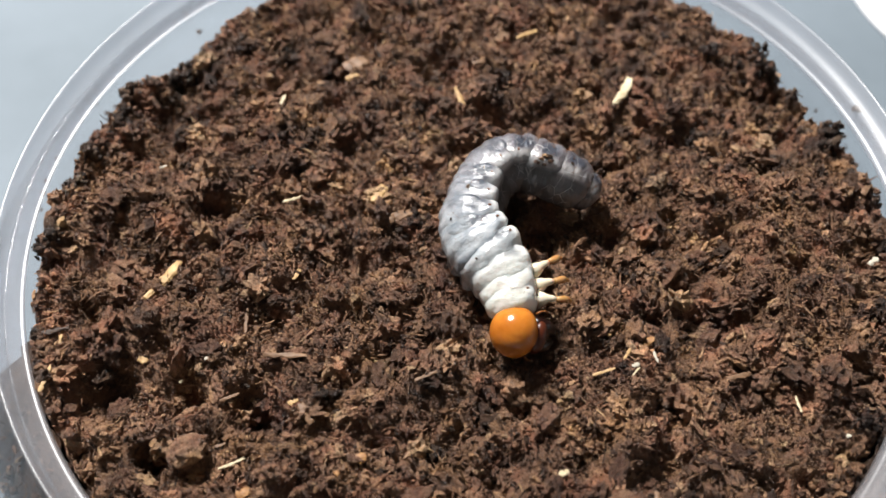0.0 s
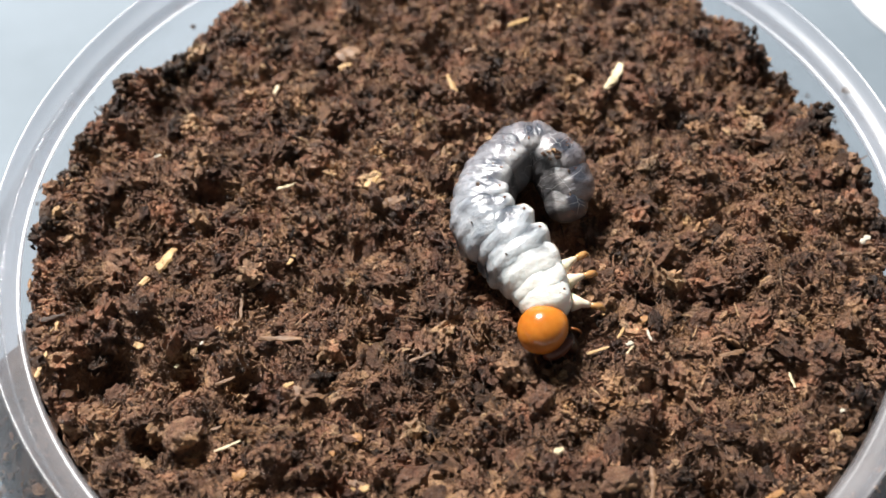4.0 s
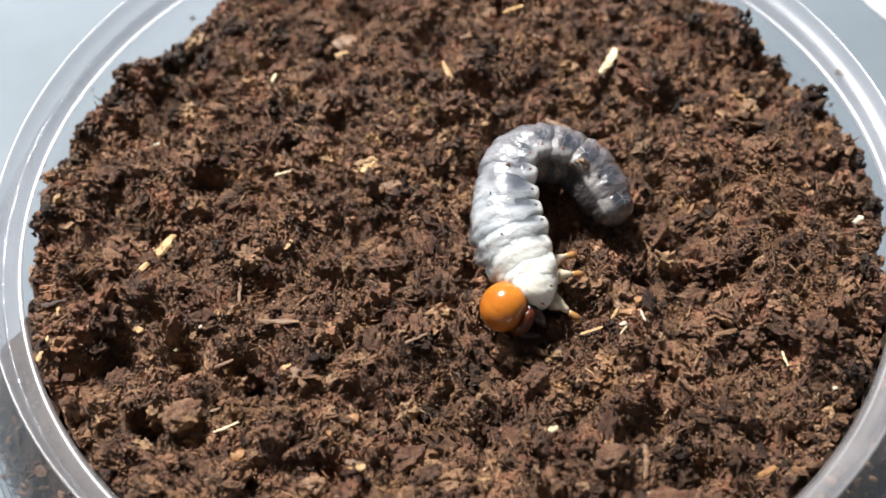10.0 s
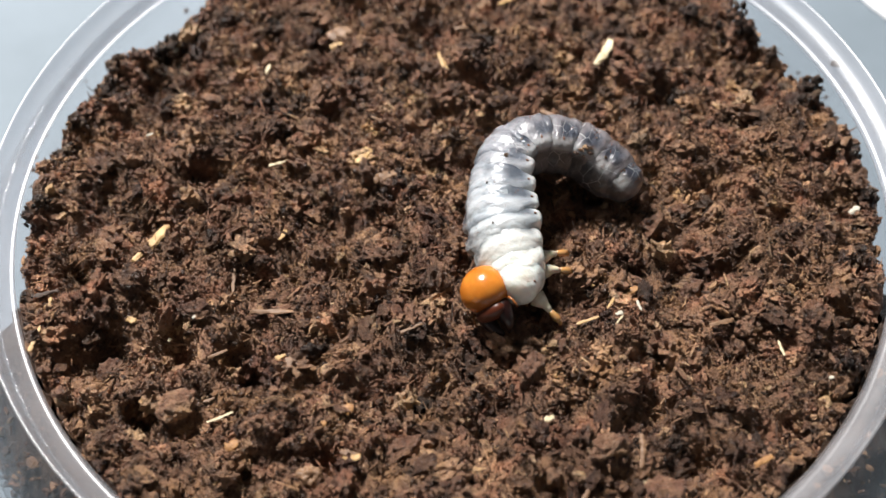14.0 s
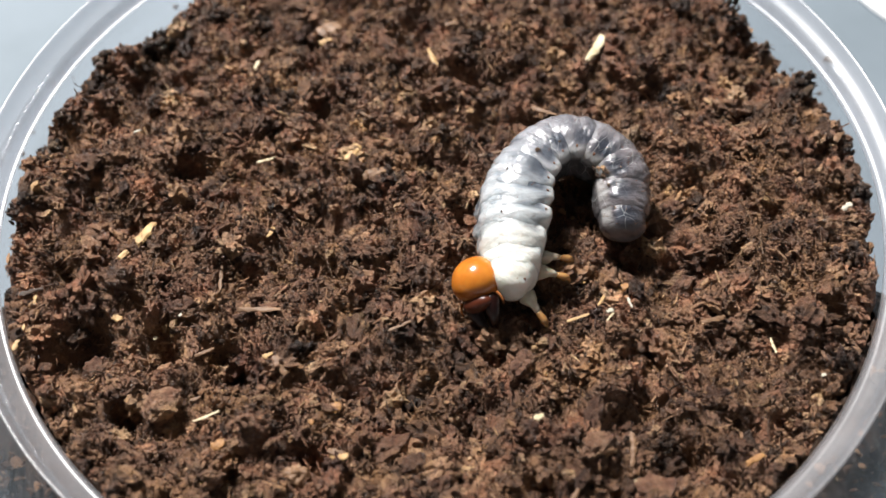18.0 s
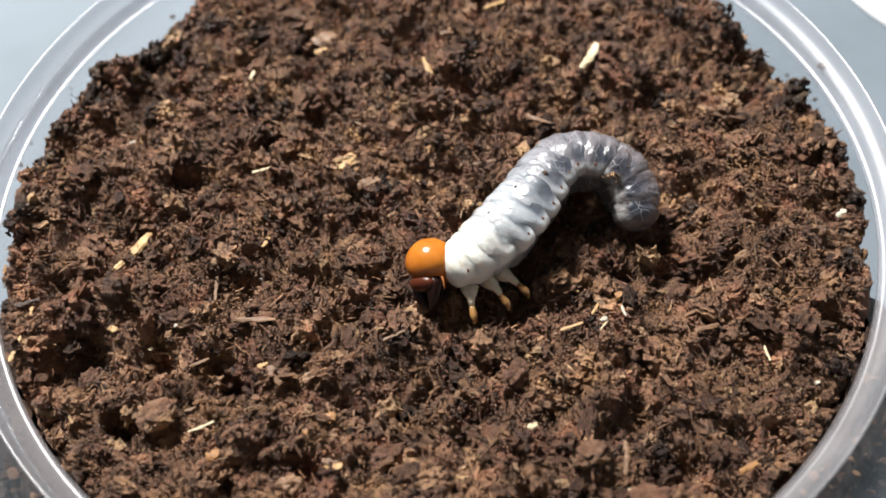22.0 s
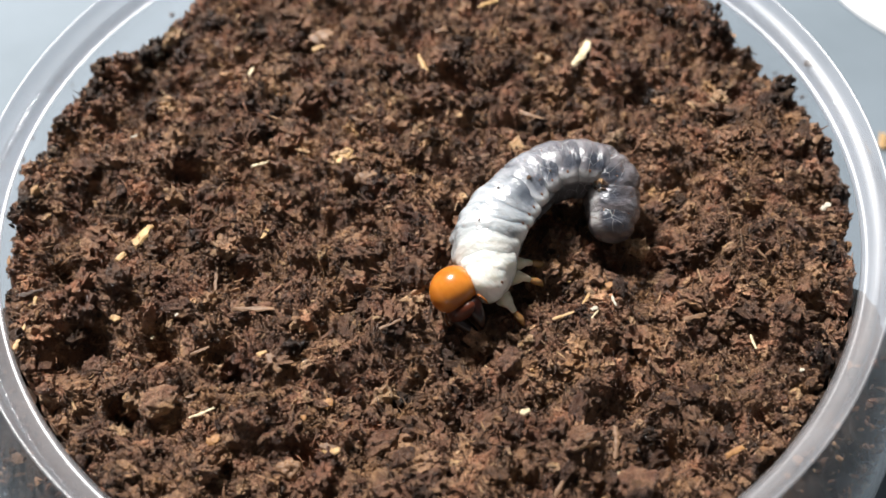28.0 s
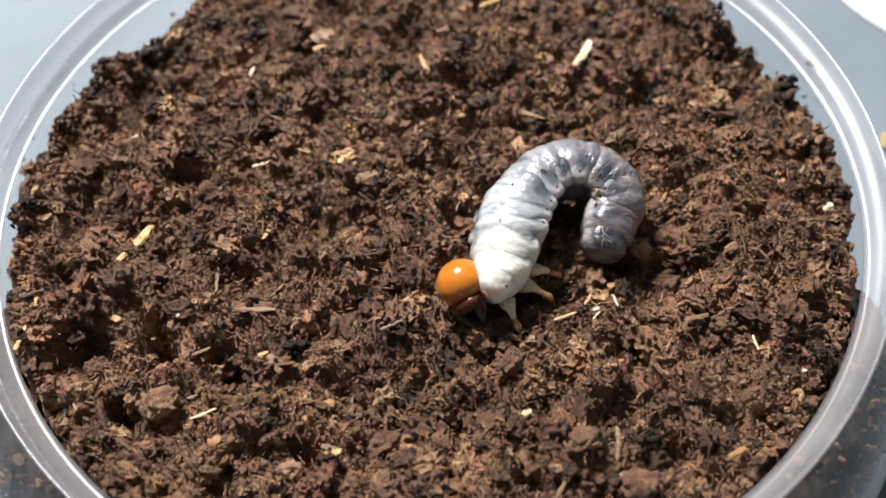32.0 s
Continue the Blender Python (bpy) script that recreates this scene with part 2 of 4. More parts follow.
    k.operation = "MULTIPLY"
    k.inputs[1].default_value = 0.9 * (1 - 0.68 * clear)
    near = nodes.new("ShaderNodeMath")
    near.operation = "ABSOLUTE"
    links.new(axes.outputs[0], near.inputs[0])
    lobe = ramp(nodes, ((0.0, (1, 1, 1)), (1.0, (0.3, 0.3, 0.3))))
    links.new(span(near.outputs[0], 0.0012, 0.0024), lobe.inputs[0])
    links.new(mix(nodes, links, 1.0, flank.outputs[0], lobe.outputs[0], "MULTIPLY"), k.inputs[0])
    tone = mix(nodes, links, k.outputs[0], tone, (0.76, 0.755, 0.72))
    # the belly's shade is painted into its thin skin, besides the dark gut
    low = ramp(nodes, ((0.0, (1, 1, 1)), (0.32, (1, 1, 1)), (0.42, (0, 0, 0)), (1.0, (0, 0, 0))))
    links.new(span(axes.outputs[2], -0.0042, 0.0042), low.inputs[0])
    k = nodes.new("ShaderNodeMath")
    k.operation = "MULTIPLY"
    k.inputs[1].default_value = 0.85 * min(1.0, clear * 1.8)
    links.new(low.outputs[0], k.inputs[0])
    tone = mix(nodes, links, k.outputs[0], tone, (0.085, 0.082, 0.083))
    # pale branching tubes under the glassy skin
    v = cells("ShaderNodeTexVoronoi", (620, 380, 380))
    v.feature = "DISTANCE_TO_EDGE"
    thread = ramp(nodes, ((0.0, (1, 1, 1)), (0.022, (0, 0, 0))))
    links.new(v.outputs["Distance"], thread.inputs[0])
    patch = cells("ShaderNodeTexNoise", (260, 260, 260), 2.0)
    where = ramp(nodes, ((0.50, (0, 0, 0)), (0.62, (1, 1, 1))))
    links.new(patch.outputs[0], where.inputs[0])
    t = mix(nodes, links, 1.0, thread.outputs[0], where.outputs[0], "MULTIPLY")
    k = nodes.new("ShaderNodeMath")
    k.operation = "MULTIPLY"
    k.inputs[1].default_value = 0.42 * clear
    links.new(t, k.inputs[0])
    tone = mix(nodes, links, k.outputs[0], tone, (0.82, 0.82, 0.80))
    links.new(tone, b.inputs["Base Color"])
    f = cells("ShaderNodeTexNoise", (1500, 900, 900), 6.0)
    bump(nodes, links, b, f.outputs[0], 0.34 + 0.14 * clear, 0.0007)
    return m


HEAD_HORN = mat("amber_horn", 0.20)[0]


def horn(m, stops, scale, margin=None):
    nodes, links = m.node_tree.nodes, m.node_tree.links
    b = nodes["Principled BSDF"]
    n = noise_node(nodes, links, scale, 4, 0.6)
    r = ramp(nodes, stops)
    links.new(n.outputs[0], r.inputs[0])
    tone = r.outputs[0]
    if margin:
        co = nodes.new("ShaderNodeTexCoord")
        axes = nodes.new("ShaderNodeSeparateXYZ")
        links.new(co.outputs["Object"], axes.inputs[0])
        k = nodes.new("ShaderNodeMapRange")
        k.interpolation_type = "SMOOTHSTEP"
        k.inputs[1].default_value, k.inputs[2].default_value = 0.0012, 0.0030
        links.new(axes.outputs[0], k.inputs[0])
        tone = mix(nodes, links, k.outputs[0], tone, margin)
    links.new(tone, b.inputs["Base Color"])
    b.inputs["Subsurface Weight"].default_value = 0.15
    b.inputs["Subsurface Scale"].default_value = 0.0006
    f = noise_node(nodes, links, 2600, 2, 0.5)
    bump(nodes, links, b, f.outputs[0], 0.08, 0.0002)


horn(HEAD_HORN, ((0.3, (0.37, 0.105, 0.010)), (0.7, (0.56, 0.195, 0.026))), 260, (0.20, 0.045, 0.008))
JAW = mat("dark_jaw", 0.3, Base_Color=(0.014, 0.004, 0.003, 1), Specular_IOR_Level=0.3)[0]
LIP = mat("lip_horn", 0.34, Base_Color=(0.075, 0.018, 0.008, 1), Specular_IOR_Level=0.3)[0]
LEG_HORN = mat("leg_horn", 0.25)[0]
horn(LEG_HORN, ((0.3, (0.30, 0.13, 0.035)), (0.7, (0.52, 0.30, 0.12))), 500)
LEG_PALE = mat("leg_skin", 0.28)[0]
horn(LEG_PALE, ((0.3, (0.62, 0.50, 0.34)), (0.7, (0.78, 0.70, 0.56))), 500)
FEELER = mat("feeler_horn", 0.25, Base_Color=(0.22, 0.075, 0.02, 1))[0]
SPIRACLE = mat("spiracle_brown", 0.4, Base_Color=(0.16, 0.06, 0.025, 1))[0]


# ---- mesh helpers ----
def link_mesh(name, bm, material, parent=None, label="", smooth=True):
    me = bpy.data.meshes.new(name)
    bm.to_mesh(me)
    bm.free()
    for p in me.polygons:
        p.use_smooth = smooth
    me.materials.append(material)
    ob = new(name, me)
    if parent:
        ob.parent = parent
    if label:
        tagged(ob, label)
    return ob


part = link_mesh


def from_arrays(name, verts, tris, material, parent=None, smooth=False):
    me = bpy.data.meshes.new(name)
    me.vertices.add(len(verts))
    me.vertices.foreach_set("co", np.ascontiguousarray(verts, dtype=np.float32).ravel())
    me.loops.add(len(tris) * 3)
    me.loops.foreach_set("vertex_index", np.ascontiguousarray(tris, dtype=np.int32).ravel())
    me.polygons.add(len(tris))
    me.polygons.foreach_set("loop_start", np.arange(0, len(tris) * 3, 3, dtype=np.int32))
    me.polygons.foreach_set("use_smooth", np.full(len(tris), smooth, dtype=bool))
    me.update(calc_edges=True)
    me.materials.append(material)
    ob = new(name, me)
    if parent:
        ob.parent = parent
    return ob


def lathe(profile, sides, closed=True):
    """A turned body: a closed loop of (r, z) in metres round the z axis."""
    bm = bmesh.new()
    rings = []
    for k in range(sides):
        a = 2 * math.pi * k / sides
        rings.append([bm.verts.new((r * math.cos(a), r * math.sin(a), z)) for r, z in profile])
    n = len(profile)
    for k in range(sides):
        p, q = rings[k], rings[(k + 1) % sides]
        for i in range(n if closed else n - 1):
            j = (i + 1) % n
            bm.faces.new((p[i], q[i], q[j], p[j]))
    bmesh.ops.recalc_face_normals(bm, faces=bm.faces)
    return bm


# ---- setting: table and the room round it ----
def slab(name, lo, hi, material, label):
    bm = bmesh.new()
    bmesh.ops.create_cube(bm, size=1)
    for v in bm.verts:
        v.co = Vector([lo[i] + (v.co[i] + 0.5) * (hi[i] - lo[i]) for i in range(3)])
    bmesh.ops.bevel(bm, geom=bm.edges[:], offset=0.002, segments=1, affect="EDGES")
    return tagged(link_mesh(name, bm, material, smooth=False), label, kind="structure")


slab("table_top", (-0.7, -0.5, TABLE - 0.03), (0.7, 0.6, TABLE), TABLE_TOP, "pale blue-grey laminate table top under the cup")
FLOOR = TABLE - 0.75
slab("floor", (-2.2, -2.0, FLOOR - 0.1), (2.2, 2.6, FLOOR), WALL_PAINT, "plain grey floor of the room")
slab("ceiling", (-2.2, -2.0, FLOOR + 2.4), (2.2, 2.6, FLOOR + 2.5), WALL_PAINT, "plain white ceiling of the room")
slab("wall_north", (-2.2, 2.6, FLOOR - 0.1), (2.2, 2.7, FLOOR + 2.5), WALL_PAINT, "plain pale room wall")
slab("wall_south", (-2.2, -2.1, FLOOR - 0.1), (2.2, -2.0, FLOOR + 2.5), WALL_PAINT, "plain pale room wall")
slab("wall_west", (-2.3, -2.1, FLOOR - 0.1), (-2.2, 2.7, FLOOR + 2.5), WALL_PAINT, "plain pale room wall")
slab("wall_east", (2.2, -2.1, FLOOR - 0.1), (2.3, 2.7, FLOOR + 2.5), WALL_PAINT, "plain pale room wall")


# ---- the cup ----
def make_cup():
    base = TABLE / MM
    wall = [(0.02, base + 1.0), (58.0, base + 1.0), (61.0, base + 3.0), (71.6, -24.0), (72.4, -18.0), (71.8, -13.0), (69.6, -8.0), (66.0, -3.2), (63.6, -0.4), (62.5, 1.2),
            (62.9, 1.3), (63.9, 0.0), (66.5, -2.8), (70.2, -7.7), (72.5, -12.9), (73.1, -18.0), (72.3, -24.2), (61.7, base + 2.4), (58.4, base), (0.02, base)]
    rim = [(60.5, 0.45), (60.36, 0.8), (60.38, 1.3), (60.48, 1.8), (60.65, 2.25), (60.9, 2.65), (61.25, 3.0), (61.65, 3.28), (62.05, 3.55), (62.45, 3.9), (62.75, 4.4), (62.95, 4.8), (63.15, 5.05),
           (63.35, 5.1), (63.48, 4.95), (63.5, 4.65), (63.35, 4.2), (63.0, 3.5), (62.5, 2.6), (62.0, 1.5), (61.6, 0.7), (61.2, 0.4), (60.8, 0.34)]
    cup = new("plastic_cup")
    tagged(cup, "clear round plastic cup filled with dark substrate, standing on the table", "cup")
    for name, profile, material, label in (("wall", wall, WALL_PLASTIC, "clear bulging plastic side wall and base"),
                                           ("rim", rim, PLASTIC, "clear stepped and flared plastic rim")):
        ob = part(name, lathe([(r * MM, z * MM) for r, z in profile], 200), material, cup, label)
        ob.visible_shadow = False
    return cup


make_cup()


# ---- the substrate ----
rng = np.random.default_rng(7)


def lattice(seed, size):
    return np.random.default_rng(seed).random((size, size))


def wave(x, y, cell, seed):
    """Smooth value noise from -1 to 1 with the given cell, in mm."""
    g = lattice(seed, 128)
    u, v = x / cell + 512.37, y / cell + 512.71
    i, j = np.floor(u).astype(int), np.floor(v).astype(int)
    a, b = u - i, v - j
    a, b = a * a * (3 - 2 * a), b * b * (3 - 2 * b)
    i, j, i1, j1 = i % 128, j % 128, (i + 1) % 128, (j + 1) % 128
    return 2 * ((g[i, j] * (1 - a) + g[i1, j] * a) * (1 - b) + (g[i, j1] * (1 - a) + g[i1, j1] * a) * b) - 1


# hollows and humps of the surface: x, y, radius, height, all in mm
DENTS = []


def dent(x, y, radius, height):
    DENTS.append((x, y, radius, height))


dent(-49.6, -2.2, 2.9, -3.4)
dent(-35.2, 1.9, 2.9, -2.0)
dent(-44.8, -27.1, 3.8, -5.5)
dent(-36.0, -27.7, 2.9, -3.2)
dent(-26.2, -28.8, 3.7, -5.0)
dent(-39.3, -35.3, 2.6, -5.5)
dent(-26.9, -36.7, 2.1, -1.5)
dent(-8.3, -8.3, 2.8, -3.0)
dent(-2.3, -25.0, 2.9, 1.2)
dent(-29.4, 33.8, 3.8, -3.0)
dent(35.9, 17.2, 3.4, -3.0)
dent(38.4, -3.1, 3.6, -3.0)
dent(31.2, -18.3, 3.7, -3.2)
dent(46.3, -20.5, 2.9, -1.5)
dent(26.7, -43.0, 2.9, -1.8)
dent(6.6, -36.1, 2.7, -1.6)
dent(-5.1, -32.8, 3.1, -1.2)
dent(-14.3, -41.3, 2.3, -1.6)
dent(-36.0, -13.7, 2.3, -1.2)
dent(-46.5, -15.1, 2.3, -1.6)
dent(24.4, -7.1, 4.7, -1.2)
dent(6.9, 9.1, 2.5, -1.3)
dent(-5.5, -5.1, 2.8, -1.0)
dent(16.8, -22.2, 2.2, -1.5)
dent(3.1, -40.3, 2.0, -1.2)
dent(-20.5, -15.9, 2.3, 1.0)
dent(-16.1, -13.3, 3.1, 1.2)
dent(-35.1, -33.2, 2.4, 2.6)
dent(-21.8, -39.7, 3.0, 1.0)
dent(-8.8, -24.8, 4.4, 1.2)
dent(18.4, -12.6, 3.4, 1.4)
dent(-11.1, 19.0, 4.4, 0.8)
dent(40.9, -10.5, 4.6, 1.2)
dent(22.6, -33.5, 4.1, 0.8)
dent(35.7, -37.6, 4.0, 1.0)
dent(0.6, -26.7, 4.3, 0.8)
dent(-53.9, 4.7, 3.4, -1.0)
dent(-15.9, -4.8, 2.0, -1.0)
dent(46.6, 28.0, 2.2, 1.8)
dent(51.6, 24.0, 1.6, 1.8)
dent(52.3, 13.1, 2.1, 1.2)
dent(55.3, 15.3, 1.2, 1.6)
dent(-44.0, 28.5, 2.3, 1.5)
dent(-51.7, 23.1, 1.8, 1.2)
dent(-56.3, 11.4, 2.2, 1.2)
dent(-56.5, -5.5, 2.0, 1.0)
dent(30.1, -42.4, 2.6, -3.2)
dent(51.4, -23.2, 2.6, -3.0)
dent(38.6, -33.2, 2.3, -2.4)
dent(26.7, -29.0, 2.1, -2.2)
dent(16.4, -33.4, 2.1, -2.2)
dent(43.7, -40.6, 10.5, -2.6)
dent(24.9, -15.5, 2.0, -2.5)
dent(-48.8, -28.6, 1.9, -2.2)
dent(-38.7, -20.6, 1.8, -2.4)
dent(-6.0, 27.6, 2.7, -2.0)
dent(16.6, 14.4, 2.4, -2.0)
dent(-17.8, 13.4, 2.2, -2.0)
dent(-37.9, 15.3, 2.5, -2.2)
dent(45.1, -8.7, 2.0, -2.0)
dent(-12.1, -32.6, 1.8, -2.0)
dent(-2.3, -38.8, 1.8, -2.2)
dent(-4.0, -34.0, 2.0, -2.4)
dent(4.0, -38.0, 2.4, -3.0)
dent(14.0, -37.0, 2.3, -3.2)
dent(-16.0, -42.0, 1.9, -3.0)
dent(-5.0, -40.0, 1.6, -2.0)
dent(27.0, -44.0, 2.2, -2.8)
dent(25.0, -35.0, 1.8, -2.2)
dent(-39.0, -36.0, 1.6, -2.0)
dent(-24.0, -31.0, 2.6, -2.6)
dent(-35.0, -27.0, 2.2, -2.4)
dent(7.0, 11.0, 2.4, -2.0)


def ground(x, y):
    """Height of the substrate's surface, mm."""
    x, y = np.asarray(x, float), np.asarray(y, float)
    h = 1.3 * wave(x, y, 10, 1) + 1.8 * wave(x, y, 4.4, 2) + 0.9 * wave(x, y, 2.0, 3) + 0.5 * wave(x, y, 0.95, 4)
    h = np.where(h < 0, 1.35 * h, 0.75 * h)
    for cx, cy, r, d in DENTS:
        h = h + d * np.exp(-((x - cx) ** 2 + (y - cy) ** 2) / (r * r))
    rr = np.hypot(x, y)
    return h - np.clip(rr - rim_radius(np.arctan2(y, x)) - 0.3, 0, 3.5) * 3.0


def rim_radius(a):
    """How far the substrate reaches towards the wall, by the angle: it has drawn back from the far side."""
    a = np.asarray(a, float)
    back = -1.1 * np.clip(-np.sin(a) * 2 - 0.2, 0, 1) + 5.0 * np.exp(-((np.degrees(a) - 143) / 26) ** 2) + 1.6 * np.exp(-((np.degrees(a) - 62) / 14) ** 2) + 3.2 * np.exp(-((np.degrees(a) - 32) / 24) ** 2) + 1.0 * np.exp(-((np.degrees(a) - 90) / 30) ** 2)
    return 59.1 - back + 0.9 * wave(a * 58, a * 0 + 3, 3.6, 6) + 0.9 * wave(a * 58, a * 0 + 9, 1.5, 7)


def make_soil():
    n = 360
    g = np.linspace(-60.5, 60.5, n)
    x, y = np.meshgrid(g, g, indexing="ij")
    rr = np.hypot(x, y)
    most = np.minimum(rim_radius(np.arctan2(y, x)) + 1.2, 60.5)
    f = np.where(rr > most, most / np.maximum(rr, 1e-6), 1)
    x, y = x * f, y * f
    z = ground(x, y) - 0.5
    verts = np.stack([x, y, z], -1).reshape(-1, 3) * MM
    i = np.arange(n * n).reshape(n, n)
    keep = (rr[:-1, :-1] < 61.2) | (rr[1:, 1:] < 61.2)
    a, b, c, d = (q[keep] for q in (i[:-1, :-1], i[1:, :-1], i[1:, 1:], i[:-1, 1:]))
    tris = np.concatenate([np.stack([a, b, c], -1), np.stack([a, c, d], -1)])
    soil = from_arrays("soil", verts, tris, SOIL_GROUND, smooth=True)
    tagged(soil, "dark brown crumbly rotted-wood substrate filling the plastic cup", "soil", kind="stuff")
    # the packed mass at the cup's side, down to its base: shade put into its tone, drawn in at the far side to clear
    # the view
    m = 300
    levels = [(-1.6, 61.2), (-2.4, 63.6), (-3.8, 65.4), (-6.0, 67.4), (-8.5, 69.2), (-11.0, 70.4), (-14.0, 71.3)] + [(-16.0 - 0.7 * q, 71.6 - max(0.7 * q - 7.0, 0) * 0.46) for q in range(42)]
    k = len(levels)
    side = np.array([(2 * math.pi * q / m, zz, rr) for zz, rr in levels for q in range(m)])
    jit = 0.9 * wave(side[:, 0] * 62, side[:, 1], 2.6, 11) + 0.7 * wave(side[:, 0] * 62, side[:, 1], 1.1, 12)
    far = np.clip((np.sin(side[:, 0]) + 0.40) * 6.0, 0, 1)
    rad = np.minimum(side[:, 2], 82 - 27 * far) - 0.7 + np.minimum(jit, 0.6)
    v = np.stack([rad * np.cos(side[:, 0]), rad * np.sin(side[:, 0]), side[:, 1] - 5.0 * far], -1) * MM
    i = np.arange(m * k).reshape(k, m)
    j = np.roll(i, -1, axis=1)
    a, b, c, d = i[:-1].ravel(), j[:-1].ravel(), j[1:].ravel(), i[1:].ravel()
    from_arrays("packed_side", v, np.concatenate([np.stack([a, b, c], -1), np.stack([a, c, d], -1)]), SOIL_SHADED, soil, True)
    return soil


SOIL = make_soil()


def rock_shape(seed, subdiv, stretch, rough):
    bm = bmesh.new()
    bmesh.ops.create_icosphere(bm, subdivisions=subdiv, radius=1)
    r = random.Random(seed)
    off = Vector((r.random() * 50, r.random() * 50, r.random() * 50))
    for v in bm.verts:
        k = 1 + 0.8 * rough * noise.noise(v.co * 1.4 + off) + 0.65 * rough * noise.noise(v.co * 3.1 + off) + 0.4 * rough * noise.noise(v.co * 6.5 + off)
        v.co = Vector((v.co.x * stretch[0], v.co.y * stretch[1], v.co.z * stretch[2])) * k
    vs = np.array([v.co[:] for v in bm.verts])
    ts = np.array([[l.vert.index for l in f.loops] for f in bm.faces])
    bm.free()
    return vs, ts


def flake_shape(seed):
    """A thin torn splinter or flake: an uneven outline with two skewed faces."""
    r = random.Random(seed)
    n = r.choice((6, 7, 8, 9))
    w = r.uniform(0.14, 0.50)
    ring = []
    for k in range(n):
        a = 2 * math.pi * k / n
        q = r.uniform(0.65, 1.1)
        ring.append((math.cos(a) * q, math.sin(a) * q * w))
    th = r.uniform(0.08, 0.2)
    bend = r.uniform(-0.25, 0.25)
    vs = [(x, y, th + bend * x * x + r.uniform(-0.04, 0.04)) for x, y in ring]
    vs += [(x * 0.93 + 0.02, y * 0.9, -th + bend * x * x) for x, y in ring]
    vs += [(0, 0, th * 1.5), (0, 0, -th)]
    ts = []
    for k in range(n):
        j = (k + 1) % n
        ts += [(k, j, 2 * n), (n + j, n + k, 2 * n + 1), (k, n + k, j), (j, n + k, n + j)]
    return np.array(vs, float), np.array(ts)


def fibre_shape(seed):
    """A thin bent strand with three sides."""
    r = random.Random(seed)
    bend, w, n = r.uniform(-0.35, 0.35), r.uniform(0.05, 0.12), 5
    vs, ts = [], []
    for i in range(n):
        u = i / (n - 1) * 2 - 1
        q = w * (1 - 0.7 * u * u) * r.uniform(0.6, 1.3)
        for k in range(3):
            a = 2 * math.pi * k / 3
            vs.append((u, bend * u * u + q * math.cos(a) + r.uniform(-0.03, 0.03), 0.2 * bend * u + q * math.sin(a)))
    for i in range(n - 1):
        for k in range(3):
            a, b = i * 3 + k, i * 3 + (k + 1) % 3
            ts += [(a, b, a + 3), (b, b + 3, a + 3)]
    return np.array(vs), np.array(ts)


def turns(n, flat):
    """n random rotation matrices; flat: how far pieces lie down (0 any way, 1 level)."""
    a = rng.random(n) * 2 * np.pi
    tilt = rng.normal(0, 1, n) * (1 - flat) * 1.3
    b = rng.random(n) * 2 * np.pi
    roll = rng.normal(0, 1, n) * (1 - flat) * 1.6

    def axis(k, t):
        m = np.zeros((n, 3, 3))
        i, j = (k + 1) % 3, (k + 2) % 3
        m[:, k, k] = 1
        m[:, i, i] = m[:, j, j] = np.cos(t)
        m[:, i, j], m[:, j, i] = -np.sin(t), np.sin(t)
        return m
    return axis(2, a) @ axis(1, tilt) @ axis(0, roll) @ axis(2, b * (1 - flat) * 0.3)


def scatter(shapes, count, sizes, flat, sink, inside=0.0):
    """Verts and triangles, in metres, of count pieces strewn on the surface. sizes: low, high, power."""
    V, T, base = [], [], 0
    per = count // len(shapes)
    for vs, ts in shapes:
        ang = rng.random(per) * 2 * np.pi
        rad = (rim_radius(ang) + 0.7 * rng.random(per)) * np.sqrt(inside + (1 - inside) * rng.random(per))
        x, y = rad * np.cos(ang), rad * np.sin(ang)
        s = sizes[0] + (sizes[1] - sizes[0]) * rng.random(per) ** sizes[2]
        z = ground(x, y) - 0.5 + s * sink * (0.4 + 1.2 * rng.random(per))
        sc = s[:, None, None] * (0.75 + 0.5 * rng.random((per, 1, 3)))
        w = np.einsum("nij,nvj->nvi", turns(per, flat), vs[None] * sc)
        w += np.stack([x, y, z], -1)[:, None]
        over = np.hypot(w[..., 0], w[..., 1])
        k = np.where(over > 60.1, 60.1 / np.maximum(over, 1e-6), 1)
        w[..., :2] *= k[..., None]
        V.append(w.reshape(-1, 3) * MM)
        T.append((ts[None] + base + np.arange(per)[:, None, None] * len(vs)).reshape(-1, 3))
        base += per * len(vs)
    return np.concatenate(V), np.concatenate(T)


